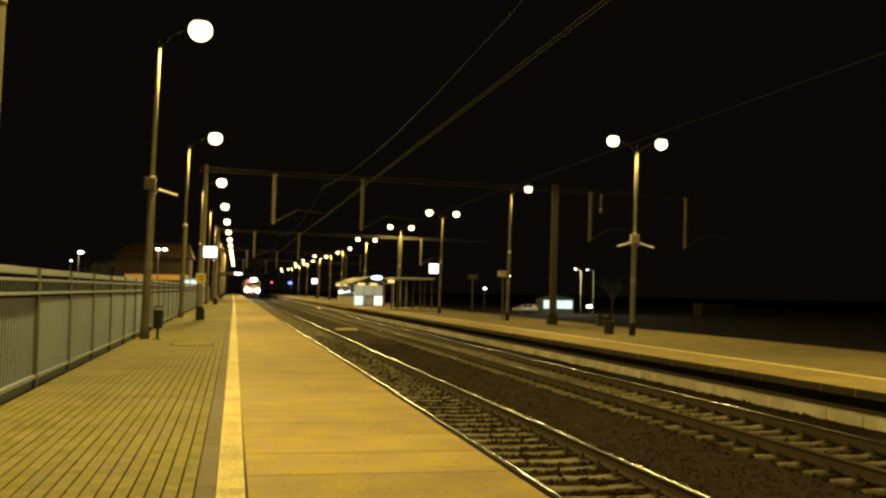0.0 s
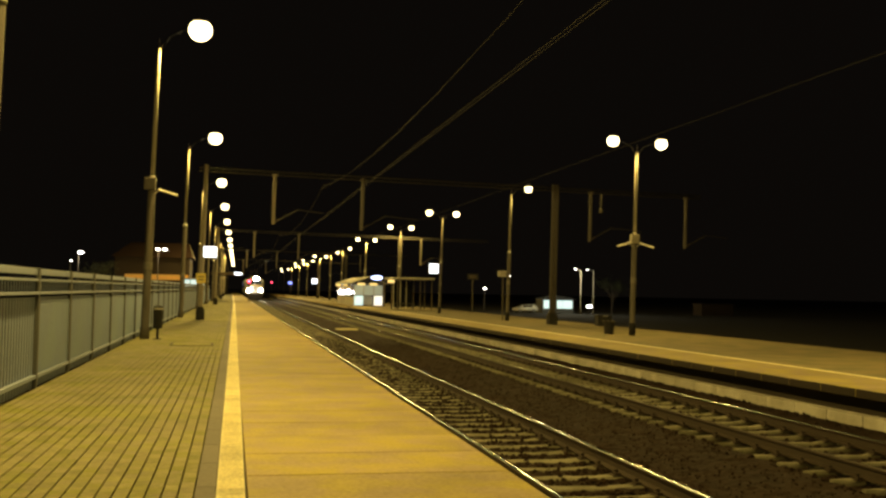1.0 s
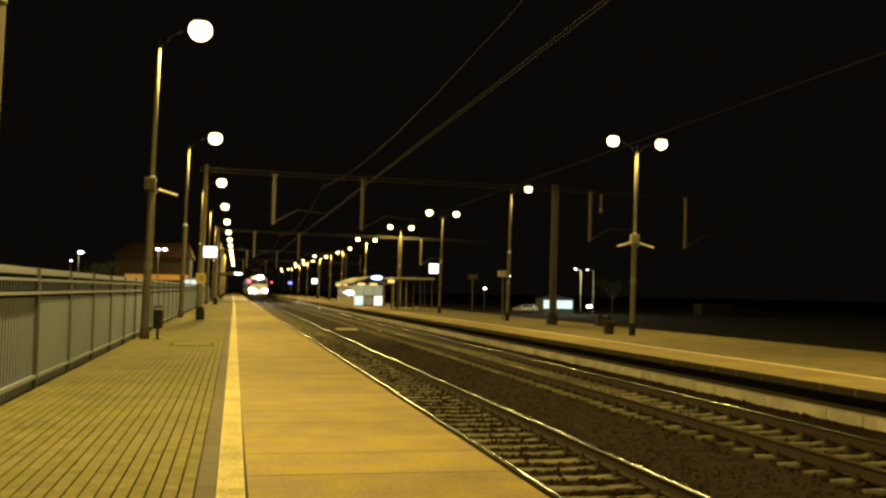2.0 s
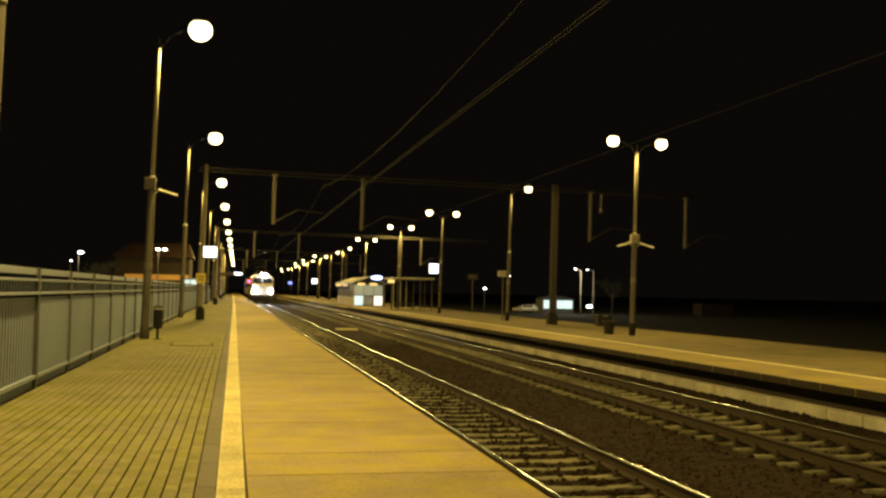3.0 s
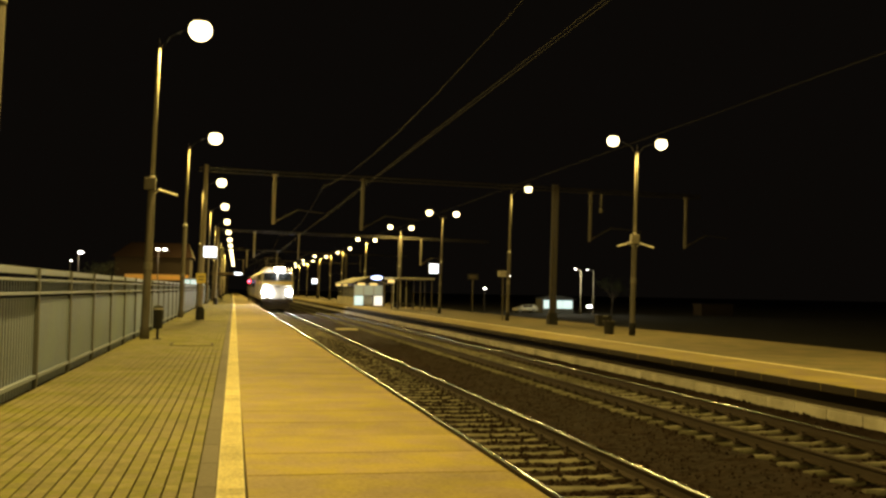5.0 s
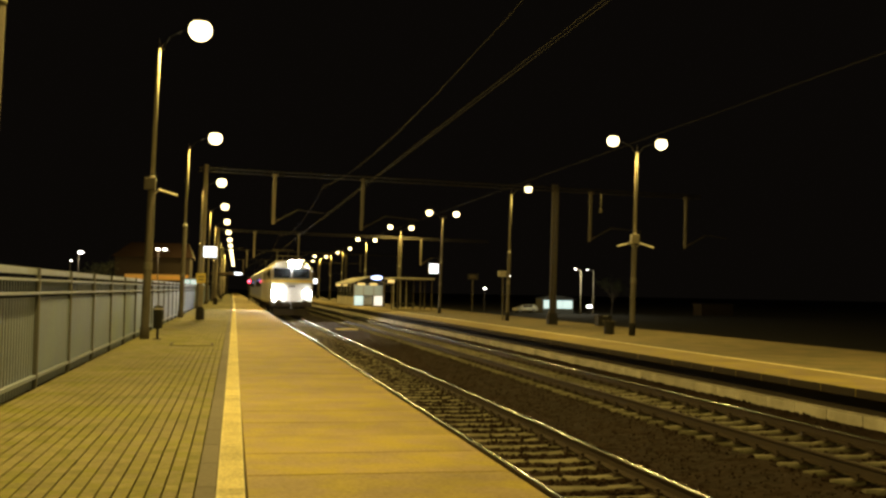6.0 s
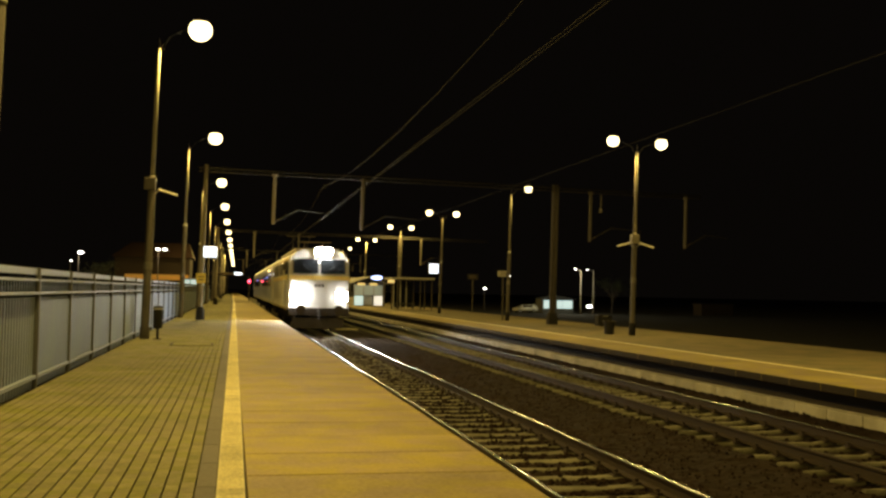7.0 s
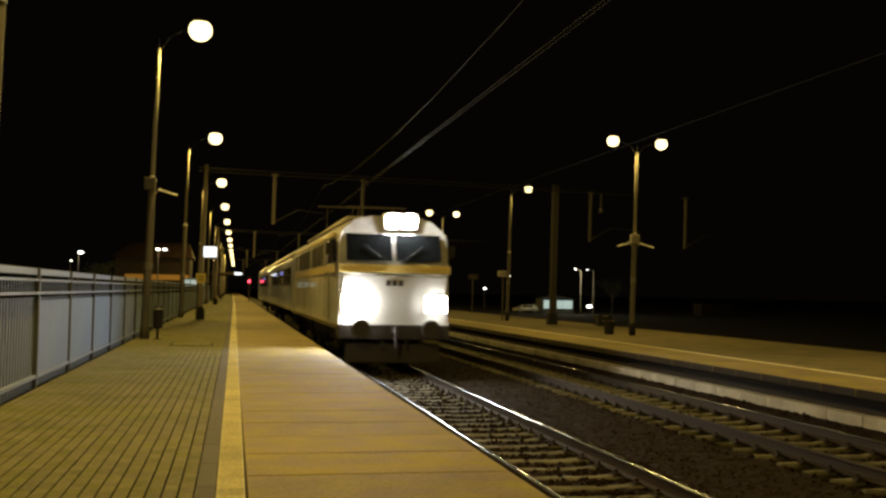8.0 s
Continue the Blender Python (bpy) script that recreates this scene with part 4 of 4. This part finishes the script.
signal(1.86, 112, 2.25, "railway signal showing a red light beside the platform edge")
signal(10.9, 285, 3.4, "distant railway signal showing a red light")


# ---- the train ----
def section_body(length, half, z0, z1, roof, front_slope, material, name, parent, label=""):
    """A body shell with a rounded roof; the nose leans back above the waist."""
    bm = bmesh.new()
    prof = [(-half + 0.12, z0), (-half, z0 + 0.15), (-half, z1), (-half + 0.1, z1 + 0.28), (-half + 0.42, roof - 0.12), (-half * 0.4, roof), (half * 0.4, roof), (half - 0.42, roof - 0.12), (half - 0.1, z1 + 0.28), (half, z1), (half, z0 + 0.15), (half - 0.12, z0)]
    waist = 2.66

    def ring(y, lean):
        return [bm.verts.new((x * (1 - 0.06 * lean), y + lean * front_slope * max(0, z - waist) / (roof - waist), z)) for x, z in prof]

    rings = [ring(0, 1), ring(1.1, 0.2), ring(length - 1.1, -0.2), ring(length, -1)]
    for a, b in zip(rings, rings[1:]):
        for i in range(len(prof)):
            j = (i + 1) % len(prof)
            bm.faces.new((a[i], a[j], b[j], b[i]))
    bm.faces.new(rings[0][::-1])
    bm.faces.new(rings[-1])
    bmesh.ops.triangulate(bm, faces=[f for f in bm.faces if len(f.verts) > 4])
    return part(name, bm, material, parent, label)


def wheelset(parent, y, r):
    w = new("wheelset")
    w.parent = parent
    w.location = (0, y, r)
    for s in (-1, 1):
        bm = bmesh.new()
        lathe(bm, [(0.16, -0.05), (r * 0.8, -0.045), (r * 0.82, -0.06), (r, -0.06), (r, 0.06), (r + 0.03, 0.065), (r + 0.03, 0.09), (0.16, 0.09)], x=0.75 * s, seg=28, turn=Matrix.Rotation(radians(-90 * s), 3, "Y"))
        part("wheel", bm, LOCODARK, w)
    bm = bmesh.new()
    rod(bm, (-0.9, 0, 0), (0.9, 0, 0), 0.09)
    part("axle", bm, LOCODARK, w)
    return w


def bogie(parent, y, wheelbase, r):
    bm = bmesh.new()
    for s in (-1, 1):
        box(bm, 1.02 * s, y, 0.72, 0.14, wheelbase + 1.3, 0.28, 0.04)
        for dy in (-wheelbase / 2, wheelbase / 2):
            box(bm, 1.05 * s, y + dy, 0.62, 0.22, 0.38, 0.4, 0.04)
            for k in (-1, 1):
                rod(bm, (1.05 * s, y + dy + 0.3 * k, 0.5), (1.05 * s, y + dy + 0.3 * k, 0.95), 0.09, 0.09, 10)
    box(bm, 0, y, 0.75, 2.0, 0.5, 0.3, 0.04)
    part("bogie_frame", bm, LOCODARK, parent)
    return [wheelset(parent, y + d, r) for d in (-wheelbase / 2, wheelbase / 2)]


def buffers(parent, y, way):
    for s in (-1, 1):
        bm = bmesh.new()
        rod(bm, (0.875 * s, y, 1.06), (0.875 * s, y + 0.42 * way, 1.06), 0.1, 0.09, 14)
        rod(bm, (0.875 * s, y + 0.42 * way, 1.06), (0.875 * s, y + 0.48 * way, 1.06), 0.24, 0.23, 20)
        part("buffer", bm, LOCODARK, parent, "round steel buffer")
    bm = bmesh.new()
    box(bm, 0, y + 0.2 * way, 1.04, 0.12, 0.35, 0.16, 0.02)
    rod(bm, (0, y + 0.38 * way, 1.04), (0, y + 0.42 * way, 0.62), 0.035)
    part("coupling_hook", bm, LOCODARK, parent)


L_LOCO = 17.0


def locomotive():
    t = thing("locomotive", "cream electric locomotive with blazing headlights on the near track", "locomotive")
    body = section_body(L_LOCO, 1.48, 1.0, 3.25, 3.92, 0.55, LOCO, "body", t)
    bm = bmesh.new()
    box(bm, 0, L_LOCO / 2 + 0.2, 3.93, 2.1, L_LOCO - 3.0, 0.1, 0.04)
    part("roof_walkway", bm, ROOF, t, "pale roof panels")
    for s in (-1, 1):
        # yellow here paints in the sodium light along the roof edge
        bm = bmesh.new()
        box(bm, 1.44 * s, L_LOCO / 2, 3.44, 0.05, L_LOCO - 1.6, 0.12, 0.02)
        part("roof_gutter", bm, LOCOBAND, t, "roof edge line coloured yellow for the lamplight on it")
        bm = bmesh.new()
        box(bm, 1.487 * s, L_LOCO / 2, 2.55, 0.02, L_LOCO - 0.6, 0.22, 0.004)
        part("side_band", bm, LOCOBAND, t, "yellow band along the side")
        bm = bmesh.new()
        box(bm, 1.478 * s, 0.98, 3.0, 0.03, 1.05, 0.62, 0.05)
        part("cab_side_window", bm, DARKGLASS, t)
        for k in range(7):
            bm = bmesh.new()
            box(bm, 1.488 * s, 3.75 + 1.55 * k, 3.0, 0.03, 1.36, 0.6, 0.03)
            g = part("side_grille", bm, LOCODARK, t, "dark louvred intake")
            bm = bmesh.new()
            for q in range(5):
                box(bm, 1.508 * s, 3.75 + 1.55 * k, 2.80 + 0.1 * q, 0.02, 1.28, 0.03)
            part("louvre", bm, LOCODARK, g)
        for yy in (2.93, 7.63, 14.0):
            bm = bmesh.new()
            box(bm, 1.495 * s, yy, 3.02, 0.05, 0.14, 0.78, 0.02)
            part("side_pillar", bm, LOCO, t, "pale pillar between the side grilles")
        for yy in (1.95, L_LOCO - 1.95):
            bm = bmesh.new()
            box(bm, 1.487 * s, yy, 2.1, 0.016, 0.62, 1.9, 0.006)
            door = part("cab_door", bm, LOCO, t)
            bm = bmesh.new()
            box(bm, 1.5 * s, yy, 3.0, 0.016, 0.46, 0.58, 0.006)
            part("door_window", bm, DARKGLASS, door)
            bm = bmesh.new()
            for d in (-0.4, 0.4):
                rod(bm, (1.54 * s, yy + d, 1.25), (1.54 * s, yy + d, 2.5), 0.018)
            part("grab_rail", bm, GALV, door)
        # windscreen half: leans back with the nose
        tilt = math.atan2(0.55, 1.26)
        bm = bmesh.new()
        box(bm, 0, 0, 0, 1.16, 0.03, 0.74, 0.012)
        bmesh.ops.transform(bm, matrix=Matrix.Translation((0.63 * s, 0.19, 3.1)) @ Matrix.Rotation(-tilt, 4, "X"), verts=bm.verts[:])
        ws = part("windscreen", bm, DARKGLASS, t, "dark glass windscreen half")
        bm = bmesh.new()
        rod(bm, (0.2 * s, 0.0, 2.74), (0.75 * s, 0.16, 3.15), 0.012)
        part("wiper", bm, BLACK, ws)
        # lower headlight unit
        bm = bmesh.new()
        box(bm, 1.04 * s, -0.02, 1.69, 0.60, 0.1, 0.44, 0.045)
        unit = part("headlight_unit", bm, WHITEPAINT, t, "rounded headlight housing")
        bm = bmesh.new()
        box(bm, 1.04 * s, -0.135, 1.69, 0.52, 0.17, 0.42, 0.06)
        part("headlight_lens", bm, HEADLIGHT if s < 0 else DIPPED, unit, "blazing white squarish lens", smooth=True)
        bm = bmesh.new()
        for dz in (-0.225, 0.225):
            box(bm, 1.04 * s, -0.078, 1.69 + dz, 0.58, 0.025, 0.02, 0.004)
        for dx in (-0.28, 0.28):
            box(bm, 1.04 * s + dx, -0.078, 1.69, 0.02, 0.025, 0.42, 0.004)
        part("bezel", bm, WHITEPAINT, unit)
        bm = bmesh.new()
        rod(bm, (0.35 * s, -0.05, 2.42), (1.3 * s, -0.05, 2.42), 0.018)
        part("front_handrail", bm, GALV, t)
        for k in range(2):
            bm = bmesh.new()
            rod(bm, (0.3 * s, -0.03 , 1.1), (0.3 * s + 0.02 * k, -0.12, 0.62), 0.03)
            part("brake_hose", bm, BLACK, t)
    bm = bmesh.new()
    box(bm, 0, -0.004, 1.72, 2.62, 0.03, 1.3, 0.012)
    part("nose_panel", bm, NOSE, t, "grey lower nose panel")
    bm = bmesh.new()
    for k in range(3):
        box(bm, -0.16 + 0.16 * k, -0.026, 2.2, 0.11, 0.01, 0.14)
    part("number_bars", bm, LOCODARK, t, "dark number bars on the nose")
    for s in (-1, 1):
        bm = bmesh.new()
        box(bm, 1.6 * s, 0.75, 3.05, 0.16, 0.08, 0.3, 0.02)
        rod(bm, (1.45 * s, 0.78, 3.1), (1.6 * s, 0.78, 3.1), 0.015)
        part("side_mirror", bm, LOCODARK, t)
    bm = bmesh.new()
    box(bm, 0, -0.008, 2.56, 2.8, 0.03, 0.2, 0.008)
    part("front_band", bm, LOCOBAND, t, "yellow band under the windscreen")
    bm = bmesh.new()
    box(bm, 0.2, 0.48, 3.78, 0.92, 0.34, 0.44, 0.06)
    top = part("roof_headlight_unit", bm, LOCO, t)
    for dx in (-0.01, 0.41):
        bm = bmesh.new()
        lathe(bm, [(0.195, 0), (0.19, 0.05), (0.13, 0.11), (0.065, 0.15), (0.01, 0.155)], x=dx, y=0.31, z=3.78, seg=20, turn=Matrix.Rotation(radians(90), 3, "X"))
        part("headlight_lens", bm, HEADLIGHT, top, "blazing white domed lens", smooth=True)
    bm = bmesh.new()
    box(bm, 0, 0.1, 0.98, 2.8, 0.5, 0.36, 0.03)
    part("buffer_beam", bm, LOCODARK, t)
    bm = bmesh.new()
    box(bm, 0, 0.15, 0.45, 2.4, 0.1, 0.5, 0.03)
    part("snow_plough", bm, LOCODARK, t)
    bm = bmesh.new()
    box(bm, 0, L_LOCO / 2, 0.75, 2.2, 4.5, 0.6, 0.05)
    part("transformer_tank", bm, LOCODARK, t)
    for yy, up in ((3.6, 0.35), (L_LOCO - 3.6, 1.15)):
        bm = bmesh.new()
        for s in (-1, 1):
            rod(bm, (0.55 * s, yy - 0.6, 4.05), (0.42 * s, yy + 0.9, 4.0 + up * 0.5), 0.025)
            rod(bm, (0.42 * s, yy + 0.9, 4.0 + up * 0.5), (0.5 * s, yy - 0.1, 4.0 + up), 0.02)
            rod(bm, (0.55 * s, yy - 0.6, 3.95), (0.55 * s, yy - 0.6, 4.1), 0.05)
        rod(bm, (-0.85, yy - 0.1, 4.02 + up), (0.85, yy - 0.1, 4.02 + up), 0.03)
        part("pantograph", bm, MAST, t, "raised pantograph" if up > 1 else "lowered pantograph")
    buffers(t, 0.0, -1)
    buffers(t, L_LOCO, 1)
    sets = bogie(t, 4.0, 3.2, 0.6) + bogie(t, L_LOCO - 4.0, 3.2, 0.6)
    return t, sets


L_COACH = 26.4


def coach():
    t = thing("passenger_coach", "blue-grey passenger coach with dark windows behind the locomotive", "railway coach", group="coaches of the train")
    section_body(L_COACH, 1.42, 1.0, 3.3, 4.0, 0.0, COACH, "body", t)
    for s in (-1, 1):
        bm = bmesh.new()
        box(bm, 1.38 * s, L_COACH / 2, 3.52, 0.05, L_COACH - 0.5, 0.12, 0.02)
        part("roof_gutter", bm, ROOF, t, "pale roof edge line")
        for k in range(11):
            bm = bmesh.new()
            box(bm, 1.425 * s, 3.2 + 2.0 * k, 2.6, 0.03, 1.3, 0.85, 0.03)
            w = part("window", bm, LOCODARK, t)
            bm = bmesh.new()
            box(bm, 1.436 * s, 3.2 + 2.0 * k, 2.6, 0.03, 1.2, 0.75, 0.02)
            part("pane", bm, DARKGLASS, w)
            if k in (3, 4, 7):
                bm = bmesh.new()
                box(bm, 1.449 * s, 3.2 + 2.0 * k, 2.82, 0.02, 0.5, 0.16, 0.008)
                part("window_light", bm, BLUELAMP, w, "bluish light behind the pane")
        for yy in (1.0, L_COACH - 1.0):
            bm = bmesh.new()
            box(bm, 1.427 * s, yy, 2.1, 0.03, 0.8, 2.0, 0.02)
            part("door", bm, COACH, t)
    buffers(t, 0.0, -1)
    buffers(t, L_COACH, 1)
    sets = bogie(t, 3.7, 2.5, 0.5) + bogie(t, L_COACH - 3.7, 2.5, 0.5)
    return t, sets


def nose_at(t):
    return NOSE_END + SPEED * (8 - t)


def motions():
    times = [0.1 * k for k in range(81)]
    rolling = [(*locomotive(), 0.0, 0.6)]
    first, sets = coach()
    rolling.append((first, sets, L_LOCO + 1.1, 0.5))
    second, sets = coach()
    rolling.append((second, sets, L_LOCO + L_COACH + 2.2, 0.5))
    ticks = [k / 30 for k in range(241)]
    for vehicle, sets, behind, r in rolling:
        walk(vehicle, [(t, pose(TRACK_A, nose_at(t) + behind, RT)) for t in times])
        turn = math.degrees(SPEED / r)
        if r >= 0.5:
            for w in sets:
                place = w.location.copy()
                walk(w, [(t, pose(*place, turn * t)) for t in ticks])


motions()
